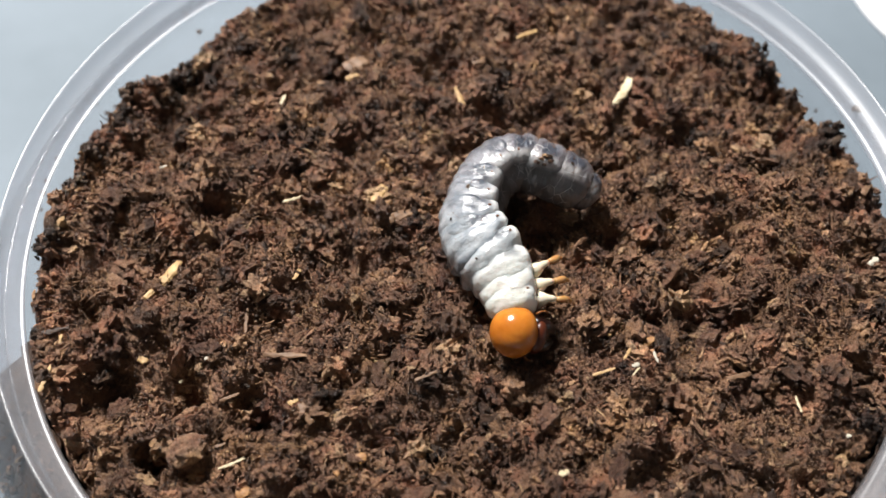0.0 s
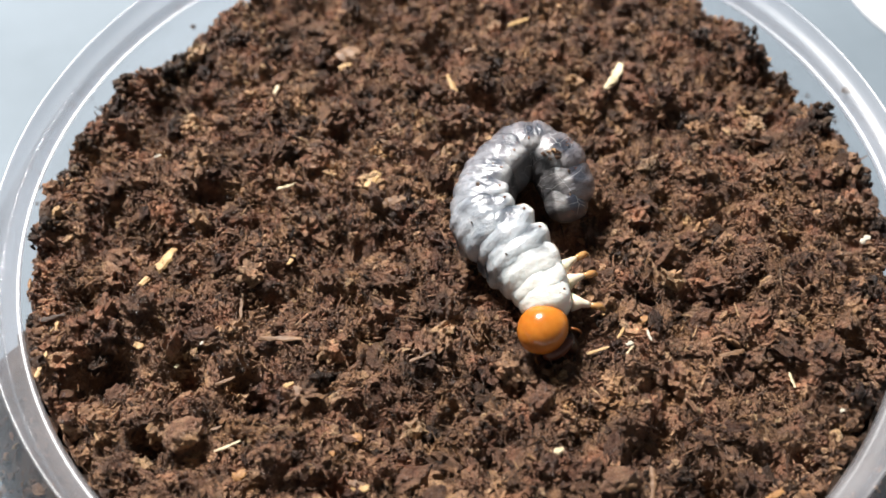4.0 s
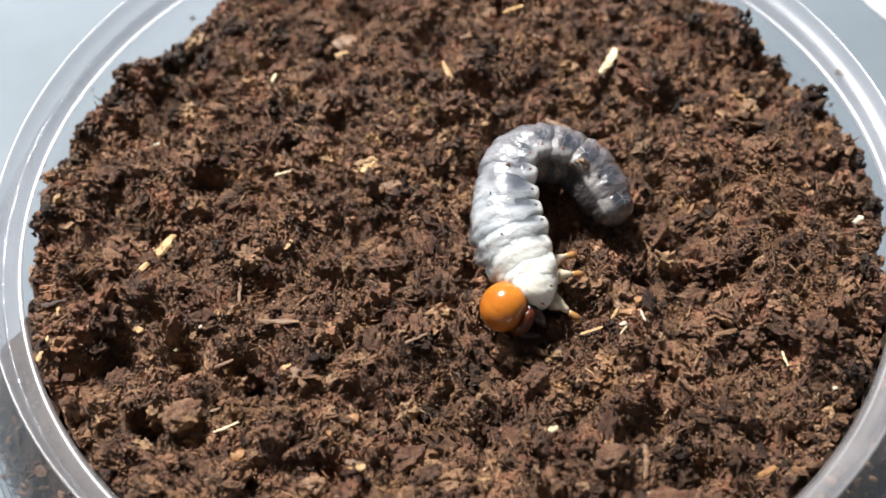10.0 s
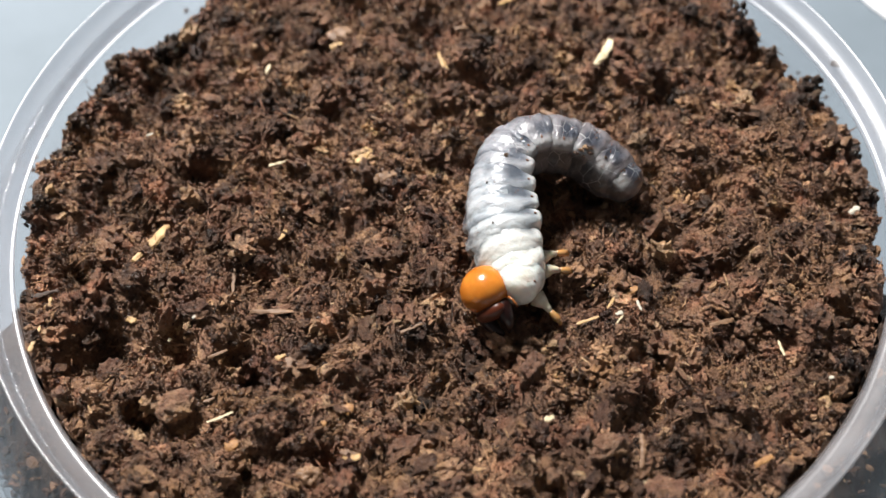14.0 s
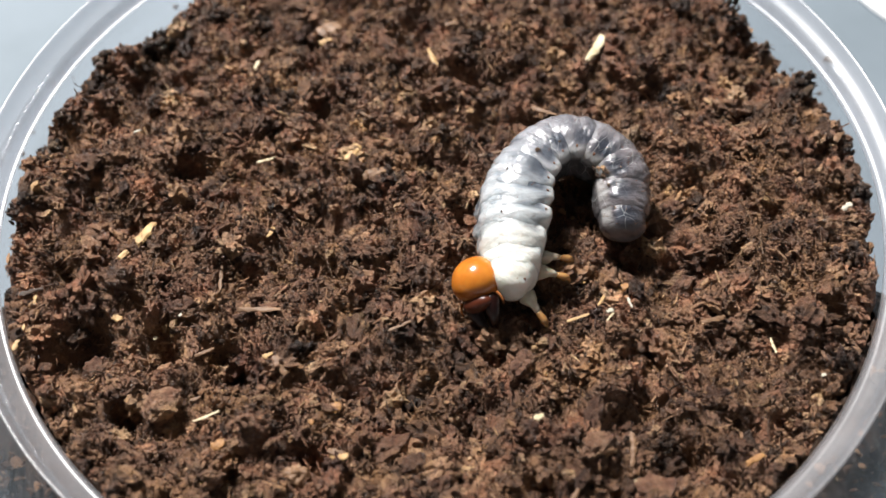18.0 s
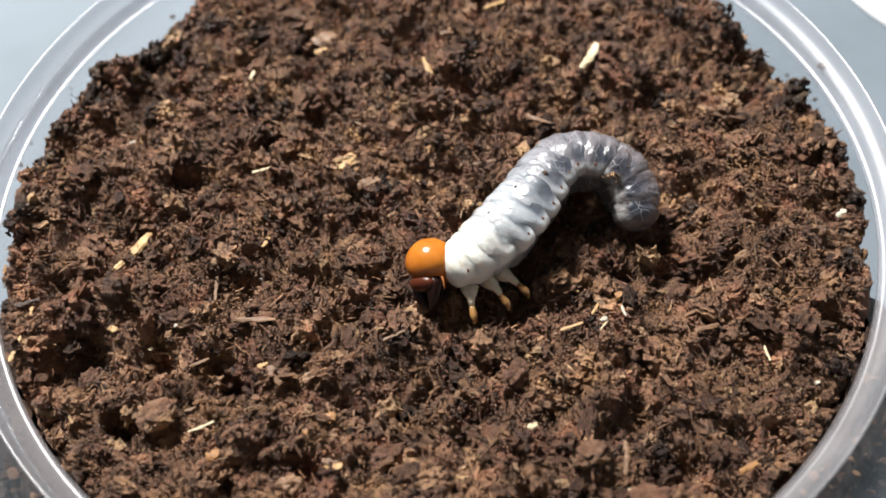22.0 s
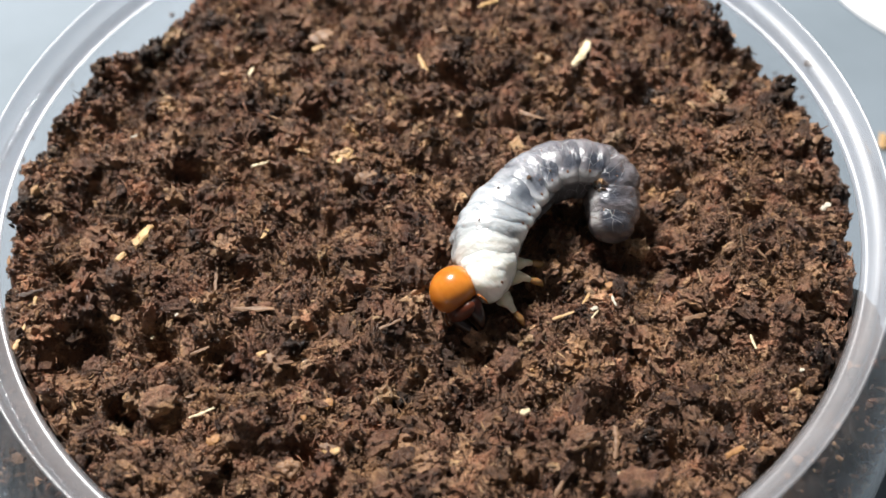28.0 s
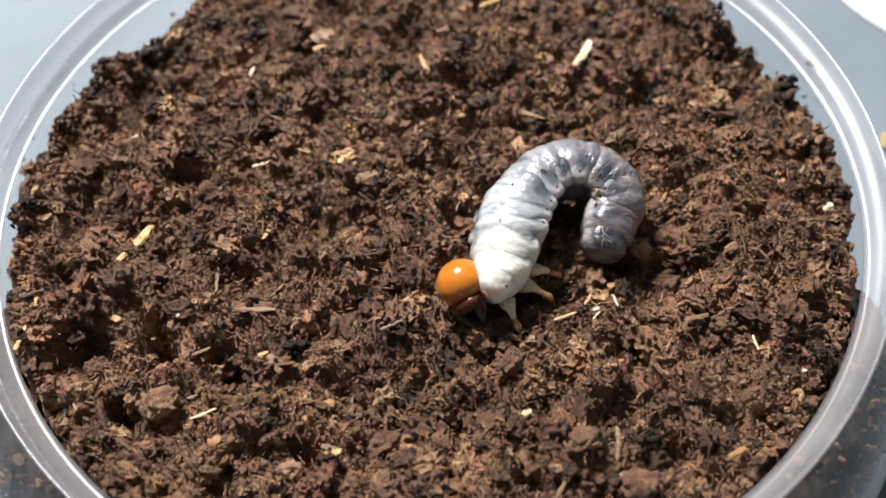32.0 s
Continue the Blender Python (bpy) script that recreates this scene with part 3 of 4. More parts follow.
def make_crumbs():
    clods = [rock_shape(k, 3, (1, random.uniform(0.6, 0.95), random.uniform(0.55, 0.85)), 1.0) for k in range(12)]
    lumps = [rock_shape(30 + k, 2, (1, random.uniform(0.5, 0.9), random.uniform(0.45, 0.8)), 0.9) for k in range(12)]
    bits = [rock_shape(50 + k, 1, (1, random.uniform(0.4, 0.9), random.uniform(0.3, 0.8)), 0.9) for k in range(12)]
    flakes = [flake_shape(100 + k) for k in range(14)]
    fibres = [fibre_shape(200 + k) for k in range(12)]
    for name, shapes, count, sizes, flat, sink, smooth, label in (
            ("clods", clods, 1200, (0.6, 1.9, 2.4), 0.2, 0.25, False, "soft brown clods of rotted wood"),
            ("crumbs", lumps, 8400, (0.22, 0.72, 2.0), 0.1, 0.5, False, "loose dark brown humus crumbs"),
            ("fibres", fibres, 21600, (0.3, 1.5, 2.2), 0.35, 0.5, False, "fine brown wood fibres"),
            ("grit", bits, 52800, (0.07, 0.27, 1.6), 0.0, 1.8, False, "fine dark humus grit"),
            ("splinters", flakes, 13300, (0.2, 0.85, 2.2), 0.2, 0.7, False, "thin torn brown wood fibres and flakes"),
            ("rim_crumbs", lumps, 2400, (0.25, 0.9, 2.0), 0.0, 0.9, False, "dark crumbs piled against the cup's wall")):
        v, t = scatter(shapes, count, sizes, flat, sink, 0.93 if name == "rim_crumbs" else 0.0)
        ob = from_arrays(name, v, t, SOIL_CRUMB, SOIL, smooth)
        tagged(ob, label, kind="stuff")
    # crumbs pressed against the near side of the wall
    V, T, base = [], [], 0
    for vs, ts in bits:
        n = 260
        a, drop, size = -np.pi * (0.14 + 0.72 * rng.random(n)), rng.random(n), 0.15 + 0.7 * rng.random((n, 1, 1)) ** 2.5
        z = -1.6 - 22 * drop
        rad = np.interp(-z, (1.6, 4, 8, 13, 18, 24), (62.4, 66.0, 69.2, 71.4, 72.0, 71.2)) - 0.4
        w = np.einsum("nij,nvj->nvi", turns(n, 0.0), vs[None] * size) + np.stack([rad * np.cos(a), rad * np.sin(a), z], -1)[:, None]
        V.append(w.reshape(-1, 3) * MM)
        T.append((ts[None] + base + np.arange(n)[:, None, None] * len(vs)).reshape(-1, 3))
        base += n * len(vs)
    tagged(from_arrays("side_crumbs", np.concatenate(V), np.concatenate(T), SOIL_SIDE, SOIL), "crumbs pressed against the clear side wall", kind="stuff")


make_crumbs()


def make_bark_flakes():
    """Larger flakes and lumps that can be told apart one by one."""
    meshes = []
    for k in range(8):
        vs, ts = flake_shape(300 + k) if k < 3 else rock_shape(330 + k, 3, (1, 0.72, 0.55), 0.7)
        ob = from_arrays("bark_flake", vs * MM, ts, SOIL_FLAKE, SOIL)
        meshes.append(ob.data)
        bpy.data.objects.remove(ob)
    r = random.Random(21)
    for k in range(240):
        rad, a = 57 * math.sqrt(r.random()), r.random() * 2 * math.pi
        x, y = rad * math.cos(a), rad * math.sin(a)
        s = 0.6 + 1.0 * r.random() ** 1.8
        ob = new("bark_flake", meshes[k % 8])
        ob.parent = SOIL
        z = float(ground(x, y)) + 0.15
        ob.matrix_local = pose(x * MM, y * MM, z * MM, r.gauss(0, 22), r.gauss(0, 22), r.uniform(0, 360)) @ Matrix.Diagonal((s, s * r.uniform(0.6, 1.1), s * r.uniform(0.7, 1.1), 1))


make_bark_flakes()

CLOD_TONES = {"brown": SOIL_FLAKE, "grey": soil_material("grey_humus", "object", 0.5), "red": soil_material("red_bark", "object", 0.85), "tan": WOOD["brown"]}


def clod(x, y, length, width, height, turn, tone):
    """One larger lump that can be picked out: half sizes in mm."""
    vs, ts = rock_shape(int(1200 + x * 7 + y * 3), 4, (length, width, height), 0.5)
    ob = from_arrays("clod", vs * MM, ts, CLOD_TONES[tone], SOIL, True)
    ob.matrix_local = pose(x * MM, y * MM, (float(ground(x, y)) + 0.05 * height) * MM, 8, -6, turn)


clod(-7.0, -40.0, 2.9, 1.5, 1.2, 20, "brown")
clod(-3.0, -43.0, 1.6, 1.4, 1.2, 40, "grey")
clod(-17.0, -44.0, 1.5, 1.3, 1.1, 0, "tan")
clod(-34.0, -35.0, 2.5, 1.8, 1.0, 15, "brown")
clod(18.0, -38.0, 2.2, 1.0, 1.1, 70, "red")
clod(18.0, -42.0, 2.2, 1.4, 1.1, 15, "red")
clod(24.0, -47.0, 2.2, 1.6, 1.2, 0, "brown")
clod(27.0, -42.0, 2.2, 1.5, 1.2, 10, "grey")
clod(-26.0, -14.0, 1.4, 0.9, 0.8, 0, "grey")
clod(-8.0, -2.0, 1.4, 0.9, 0.8, 30, "red")
clod(8.0, 16.0, 2.4, 0.9, 0.8, 12, "grey")
clod(10.0, -31.0, 1.8, 1.4, 1.1, 50, "brown")
clod(-0.0, -45.0, 2.0, 1.5, 1.2, 70, "brown")
clod(-33.0, -22.0, 1.9, 1.4, 1.1, 0, "red")
clod(-44.0, -29.0, 2.0, 1.6, 1.4, 60, "brown")
clod(38.0, -25.0, 1.9, 1.2, 1.0, 20, "red")
clod(33.0, -35.0, 2.0, 1.1, 0.9, 5, "red")
clod(-11.0, -24.0, 2.0, 1.3, 1.0, 100, "grey")
clod(32.0, -18.0, 1.8, 1.2, 1.0, 30, "brown")


def tuft(x, y, spread, height):
    """A ragged dark clump that stands up from the surface near the wall: mm."""
    r = random.Random(int(x * 31 + y * 17))
    V, T, base = [], [], 0
    for k in range(34):
        lump = k % 3 == 0
        vs, ts = rock_shape(int(800 + k + x), 2, (1, r.uniform(0.5, 0.9), r.uniform(0.5, 0.9)), 1.0) if lump else flake_shape(int(840 + k + y))
        size = r.uniform(0.35, 0.8) if lump else r.uniform(0.35, 0.9)
        up = r.random()
        m = np.array(Euler((r.uniform(0, 6), r.uniform(0, 6), r.uniform(0, 6))).to_matrix())
        q = np.array((x + r.gauss(0, spread) * (1.1 - 0.65 * up), y + r.gauss(0, spread) * (1.1 - 0.65 * up), float(ground(x, y)) - 0.2 + up * height))
        V.append((vs * size @ m.T + q) * MM)
        T.append(ts + base)
        base += len(vs)
    ob = from_arrays("tuft", np.concatenate(V), np.concatenate(T), SOIL_DARK, SOIL, True)
    tagged(ob, "dark ragged clump of humus at the edge")


tuft(45.3, 27.7, 1.3, 4.4)
tuft(46.9, 26.3, 0.64, 2.5)
tuft(50.6, 22.6, 0.75, 4.6)
tuft(54.9, 14.3, 0.95, 4.2)
tuft(53.8, 12.5, 1.1, 2.6)
tuft(-43.8, 27.6, 0.95, 3.0)
tuft(-45.4, 25.8, 0.66, 2.0)
tuft(-51.3, 21.6, 0.79, 2.0)
tuft(-52.2, 18.7, 0.57, 1.8)
tuft(-55.5, 10.3, 0.76, 2.2)
tuft(-58.3, 6.3, 0.61, 1.5)
tuft(-55.9, 6.0, 0.81, 1.2)
tuft(58.1, 2.5, 0.51, 2.0)
tuft(58.2, -5.1, 0.43, 2.0)
tuft(-58.6, -6.3, 0.71, 1.5)
tuft(-56.7, -5.3, 0.77, 1.2)
tuft(-56.1, -19.4, 0.48, 1.2)
tuft(-29.2, 33.5, 1.49, 2.2)
tuft(-35.0, 31.8, 1.34, 2.0)
tuft(39.2, 31.3, 1.16, 2.2)
tuft(52.1, 17.1, 0.68, 1.8)
tuft(35.6, 16.2, 1.09, 1.2)
tuft(54.6, -16.0, 0.83, 1.8)
tuft(49.2, -30.8, 0.88, 2.0)


# ---- pale chips that stand out on the substrate ----
def chip_mesh(name, length, width, thick, seed, material):
    """A torn sliver of wood: a bent bar with ragged ends and split grain."""
    r = random.Random(seed)
    bm = bmesh.new()
    n = 9
    rows = []
    bend, twist = r.uniform(-0.05, 0.05), r.uniform(-0.5, 0.5)
    for i in range(n):
        u = i / (n - 1) * 2 - 1
        w = width * 0.5 * (1 - 0.3 * abs(u) ** 4) * r.uniform(0.62, 1.12)
        h = thick * 0.5 * (1 - 0.5 * abs(u) ** 4) * r.uniform(0.8, 1.1)
        cy, a = bend * length * (1 - u * u) + r.uniform(-0.05, 0.05) * width, twist * u
        ring = []
        for k in range(8):
            t = 2 * math.pi * k / 8
            py, pz = w * math.cos(t) * r.uniform(0.85, 1.1), h * math.sin(t) * r.uniform(0.85, 1.1)
            ring.append(bm.verts.new((u * length / 2 + r.uniform(-0.05, 0.05) * length, cy + py * math.cos(a) - pz * math.sin(a), py * math.sin(a) + pz * math.cos(a))))
        rows.append(ring)
    for p, q in zip(rows, rows[1:]):
        for k in range(8):
            bm.faces.new((p[k], p[(k + 1) % 8], q[(k + 1) % 8], q[k]))
    bm.faces.new(rows[0][::-1])
    bm.faces.new(rows[-1])
    return link_mesh(name, bm, material, smooth=False)


CHIP_LABELS = {"pale": "pale yellow splinter of raw wood lying on the substrate",
               "tan": "tan wood sliver lying among the dark crumbs", "brown": "light brown bark lump resting on the dark substrate",
               "white": "small bleached white wood fragment on the substrate", "amber": "amber-orange wood crumb near the cup's wall",
               "dark": "black-brown splinter sticking out towards the cup's wall"}


def chip(x, y, length, width, turn, wood):
    """A chip at x, y: mm and degrees."""
    thick = min(width * 0.45, 0.9)
    ob = chip_mesh("wood_chip", length * MM, width * MM, thick * MM, int(500 + x * 10 + y), WOOD[wood])
    ob.matrix_world = pose(x * MM, y * MM, (max(float(ground(x, y)), -1.0) + 0.55 + thick * 0.3) * MM, 0, random.uniform(-12, 12), turn)
    tagged(ob, CHIP_LABELS[wood], "wood chip", "chips on the substrate")


chip(24.3, 22.7, 6.3, 1.5, 63, "pale")
chip(-17.6, 29.7, 3.6, 3.0, 37, "brown")
chip(-17.7, 26.6, 2.1, 1.3, 23, "tan")
chip(-28.6, 21.7, 2.8, 0.7, 70, "pale")
chip(-0.7, 21.6, 4.3, 0.9, -69, "tan")
chip(-12.3, 2.8, 3.5, 1.8, 71, "tan")
chip(-24.6, 2.5, 3.0, 0.5, 27, "pale")
chip(-41.0, -11.0, 7.2, 1.7, 64, "tan")
chip(-28.3, -36.6, 3.2, 0.4, 29, "pale")
chip(-26.2, -40.3, 2.0, 1.3, 43, "amber")
chip(-19.6, -30.8, 3.0, 1.5, -56, "brown")
chip(-12.9, -36.1, 1.8, 1.4, 6, "amber")
chip(11.5, -37.8, 1.3, 0.8, 22, "pale")
chip(41.5, -28.3, 2.2, 0.4, -84, "pale")
chip(46.7, -32.5, 0.7, 0.5, 25, "white")
chip(10.1, 36.1, 4.1, 0.9, 35, "tan")
chip(21.3, -24.2, 1.0, 0.7, 23, "white")
chip(24.1, -22.7, 1.5, 0.4, -74, "white")
chip(20.6, -22.1, 2.5, 0.4, 58, "tan")
chip(17.9, -18.9, 1.9, 0.6, -38, "tan")
chip(23.5, -20.5, 1.9, 1.0, 40, "amber")
chip(36.2, -43.1, 2.5, 0.9, 28, "amber")
chip(-22.9, -10.3, 2.0, 0.7, 72, "tan")
chip(44.0, 6.7, 2.5, 0.7, 24, "brown")
chip(56.9, 3.5, 2.7, 1.1, 50, "brown")
chip(47.1, 32.5, 1.3, 1.6, -57, "amber")
chip(-41.3, -23.3, 1.3, 1.0, -21, "tan")
chip(-52.8, -20.0, 2.2, 0.5, 92, "tan")
chip(-52.4, -26.7, 3.6, 0.7, 85, "tan")
chip(-9.1, -1.3, 3.4, 1.9, 30, "brown")
chip(56.1, -7.1, 1.7, 0.9, 33, "white")
chip(-36.2, -25.9, 0.5, 0.5, 61, "pale")
chip(-33.2, -23.1, 0.5, 0.6, 17, "white")
chip(-43.4, 26.8, 1.9, 1.1, 80, "white")
chip(-43.8, 7.1, 1.1, 0.5, 35, "white")
chip(-30.0, -34.3, 1.4, 0.4, 14, "brown")
chip(-12.3, -41.5, 2.1, 1.1, -11, "brown")
chip(-29.7, -28.0, 2.6, 0.6, 20, "brown")
chip(-21.6, -28.7, 1.3, 0.7, 16, "tan")
chip(21.3, -25.0, 1.6, 0.3, 50, "pale")
chip(15.7, 11.6, 4.4, 0.7, -33, "brown")
chip(2.2, 28.8, 1.9, 0.9, 17, "brown")
chip(33.0, 21.6, 2.2, 1.4, 31, "brown")
chip(44.4, -16.1, 2.2, 0.4, -56, "brown")
chip(34.5, -24.8, 3.1, 1.0, 14, "brown")
chip(17.2, -25.1, 3.0, 0.4, 14, "tan")
chip(-15.3, -38.3, 0.6, 1.0, 38, "amber")
chip(-27.0, -44.1, 2.6, 0.8, 49, "tan")
chip(-23.0, -23.0, 5.4, 0.9, 2, "brown")
chip(-29.0, -17.0, 3.6, 0.6, 92, "brown")
chip(22.0, -42.0, 4.0, 0.8, 84, "brown")
chip(22.0, -46.0, 1.0, 0.5, 90, "pale")
chip(-12.0, -42.0, 2.2, 1.1, 2, "tan")
chip(-54.0, -19.0, 4.6, 0.8, 4, "dark")
chip(-10.0, 9.0, 3.2, 0.5, -25, "brown")
chip(-5.0, -26.0, 3.0, 0.6, 20, "brown")
chip(15.0, -47.0, 3.0, 0.6, 60, "brown")
chip(7.0, 3.0, 3.8, 0.5, 8, "brown")


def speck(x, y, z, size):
    """A dark crumb that clings to the inside of the cup's shoulder, placed to fit the camera's view."""
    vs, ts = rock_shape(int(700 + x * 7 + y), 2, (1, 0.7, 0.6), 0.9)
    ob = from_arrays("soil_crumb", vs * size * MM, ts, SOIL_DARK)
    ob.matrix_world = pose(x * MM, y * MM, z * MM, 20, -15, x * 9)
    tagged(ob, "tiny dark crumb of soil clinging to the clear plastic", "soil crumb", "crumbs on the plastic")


# x, y, z were slid along the camera's view rays to meet the wall
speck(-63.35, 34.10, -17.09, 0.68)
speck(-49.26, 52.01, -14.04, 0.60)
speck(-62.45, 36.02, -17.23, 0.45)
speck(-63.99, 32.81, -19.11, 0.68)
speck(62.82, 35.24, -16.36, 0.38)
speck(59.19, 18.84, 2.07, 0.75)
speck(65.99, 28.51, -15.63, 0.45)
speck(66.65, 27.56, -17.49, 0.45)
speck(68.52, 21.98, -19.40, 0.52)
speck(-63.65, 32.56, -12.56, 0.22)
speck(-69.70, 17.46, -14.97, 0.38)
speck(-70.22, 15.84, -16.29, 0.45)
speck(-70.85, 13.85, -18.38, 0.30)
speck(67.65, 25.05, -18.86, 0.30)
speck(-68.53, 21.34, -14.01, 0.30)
stray = chip_mesh("wood_chip", 4.2 * MM, 2.2 * MM, 1.2 * MM, 61, WOOD["tan"])
stray.matrix_world = pose(0.0966, 0.0443, TABLE + 0.5 * MM, 0, 0, 70)
tagged(stray, "tan wood chip dropped on the table beside the cup", "wood chip")


# ---- white lid lying on the table behind ----
def make_lid():
    prof = [(0.02, 0.0), (43.4, 0.0), (44, 0.25), (43.9, 0.5), (43.3, 0.9), (42.2, 1.3), (40.8, 1.5), (39.6, 1.3), (38, 1.2), (0.02, 1.2)]
    lid = tagged(link_mesh("jar_lid", lathe([(r * MM, z * MM) for r, z in prof], 96), LID_WHITE), "round white plastic lid lying on the table", "lid")
    lid.location = (0.1397, 0.1072, TABLE)


make_lid()

# ---- the grub ----
# where its middle line runs at each time: the head, then from behind it to the tail's end (x, y in mm)
SPINE = {}


def lie(t, *points):
    SPINE[t] = points


lie(0, (6.1, -20.9), (5.7, -16.4), (4.4, -12.3), (1.0, -6.2), (2.4, 0.8), (5.6, 4.8), (9.9, 4.4), (14.2, 2.8), (16.1, 1.5))
lie(0.5, (5.8, -20.7), (5.4, -17.5), (3.7, -11.3), (-1.0, -5.7), (1.0, 1.9), (6.6, 5.6), (11.6, 4.6), (14.8, 2.2), (15.8, -0.7))
lie(1, (4.6, -22.2), (4.0, -17.2), (3.0, -12.7), (1.8, -7.9), (2.1, -1.0), (4.3, 4.5), (8.3, 5.1), (13.0, 4.0), (15.6, -0.3))
lie(1.5, (3.9, -21.8), (5.0, -16.8), (3.4, -10.5), (1.6, -4.8), (2.0, 1.8), (5.4, 5.5), (10.4, 4.9), (14.5, 2.1), (16.2, -2.3))
lie(2, (3.2, -20.3), (5.9, -18.0), (5.1, -13.4), (3.2, -8.2), (2.1, -1.7), (4.8, 4.3), (9.2, 4.4), (13.9, 3.5), (16.7, -0.6))
lie(2.5, (6.6, -21.4), (8.9, -17.6), (5.9, -10.4), (3.1, -5.7), (3.4, 1.4), (5.9, 5.3), (10.3, 6.2), (14.8, 4.2), (17.1, 0.3))
lie(3, (9.7, -24.4), (9.0, -19.1), (6.3, -14.1), (4.2, -9.1), (3.9, -2.6), (5.4, 3.4), (9.4, 4.5), (14.1, 3.1), (16.1, 0.7))
lie(3.5, (10.7, -23.4), (11.2, -18.8), (7.4, -12.6), (2.9, -6.9), (4.7, 0.0), (8.2, 4.3), (12.0, 3.2), (14.1, -0.2), (14.3, -4.0))
lie(5.5, (5.9, -24.1), (8.0, -19.9), (7.7, -12.2), (6.0, -7.5), (6.2, -1.6), (8.0, 2.2), (12.5, 2.2), (16.5, 0.1), (18.8, -3.7))
lie(6, (4.2, -21.0), (7.8, -19.7), (7.7, -13.8), (6.9, -8.5), (6.1, -2.4), (8.1, 2.1), (12.0, 1.6), (17.1, 1.0), (20.3, -3.5))
lie(6.5, (2.9, -19.4), (8.0, -19.4), (8.3, -12.8), (6.9, -8.1), (6.8, -2.2), (8.7, 1.9), (13.3, 1.9), (18.5, 0.3), (21.4, -3.5))
lie(7, (2.2, -19.3), (6.6, -19.6), (7.2, -14.2), (6.5, -9.3), (6.7, -3.8), (7.9, 1.7), (11.8, 2.4), (17.7, 2.1), (21.5, -1.2))
lie(7.5, (2.2, -20.4), (7.4, -19.6), (7.7, -12.8), (6.6, -7.1), (6.8, -2.2), (8.4, 2.7), (13.4, 3.6), (18.2, 0.7), (20.7, -2.8))
lie(8, (3.1, -22.5), (7.1, -20.3), (6.5, -15.3), (6.0, -10.9), (6.8, -5.4), (8.0, 0.5), (12.0, 2.1), (18.0, 1.8), (21.7, -2.6))
lie(8.5, (4.4, -23.0), (9.1, -19.6), (7.5, -12.3), (5.7, -7.5), (7.0, -2.5), (9.3, 2.3), (13.6, 3.2), (18.4, 0.7), (19.6, -5.2))
lie(9, (6.3, -22.5), (9.3, -19.4), (7.3, -15.2), (6.4, -10.8), (6.9, -5.8), (8.7, -0.4), (12.9, 3.5), (17.1, 0.8), (17.7, -5.8))
lie(9.5, (9.1, -23.0), (12.1, -17.7), (7.8, -11.2), (6.3, -7.4), (8.2, -2.9), (10.0, 1.1), (13.5, 3.3), (17.7, -0.3), (18.1, -8.2))
lie(10, (6.3, -23.0), (9.7, -20.0), (8.1, -15.4), (6.9, -11.0), (7.1, -6.4), (8.4, -1.0), (12.8, 1.0), (18.5, -2.0), (21.4, -7.5))
lie(10.5, (4.4, -21.7), (9.5, -19.2), (8.3, -13.7), (6.6, -9.0), (8.1, -4.2), (9.4, 0.4), (13.7, 1.7), (18.8, -1.0), (22.1, -5.9))
lie(11, (3.8, -20.7), (8.1, -20.2), (7.8, -15.5), (7.2, -11.2), (7.5, -5.7), (8.5, -0.2), (12.4, 2.1), (18.3, 1.8), (22.7, -3.6))
lie(11.5, (3.2, -21.5), (8.6, -19.7), (8.5, -12.5), (7.3, -7.7), (8.3, -2.8), (9.7, 1.5), (14.0, 3.2), (18.9, 1.6), (22.6, -2.8))
lie(12, (3.8, -22.2), (7.6, -20.2), (6.7, -16.0), (6.1, -11.2), (7.3, -5.7), (9.0, -0.5), (13.4, 2.3), (19.2, 0.9), (22.3, -4.1))
lie(12.5, (5.5, -22.3), (9.4, -19.3), (7.5, -13.8), (6.1, -9.1), (7.5, -4.2), (10.1, -0.0), (14.5, 3.3), (18.4, -0.6), (20.2, -7.3))
lie(13, (7.9, -23.2), (10.2, -19.3), (8.0, -15.0), (7.0, -10.6), (7.3, -6.1), (8.8, -1.2), (12.3, 3.0), (17.3, 1.5), (18.6, -7.1))
lie(13.5, (6.5, -21.8), (10.4, -17.5), (8.3, -12.0), (6.5, -7.1), (7.9, -3.2), (9.8, 1.0), (14.3, 1.0), (19.5, -1.1), (22.6, -8.0))
lie(14, (4.4, -22.1), (8.4, -20.7), (7.5, -16.1), (6.8, -11.7), (7.1, -6.2), (8.6, -1.3), (13.0, 0.9), (19.2, -0.8), (23.8, -5.0))
lie(14.5, (4.7, -21.4), (9.3, -19.4), (8.9, -12.1), (7.5, -7.3), (8.5, -3.4), (10.4, 0.8), (14.6, 1.9), (20.2, -0.3), (23.7, -6.2))
lie(16.5, (5.2, -21.2), (10.5, -18.4), (10.1, -13.0), (9.5, -9.3), (12.1, -4.9), (16.4, -1.5), (21.4, -0.5), (24.3, -5.6), (22.9, -13.0))
lie(17, (6.0, -21.2), (9.9, -19.9), (9.5, -15.3), (9.2, -11.4), (10.9, -6.9), (14.7, -3.1), (19.1, -1.4), (23.5, -4.1), (21.0, -12.1))
lie(17.5, (5.4, -21.3), (9.5, -18.6), (9.9, -11.3), (9.3, -7.5), (11.1, -3.6), (15.4, -0.2), (20.8, -0.2), (24.6, -5.7), (22.0, -15.0))
lie(18, (4.7, -21.2), (8.6, -20.7), (9.2, -15.7), (9.3, -11.4), (9.9, -6.9), (13.8, -1.6), (18.9, -0.3), (23.9, -4.5), (24.1, -12.4))
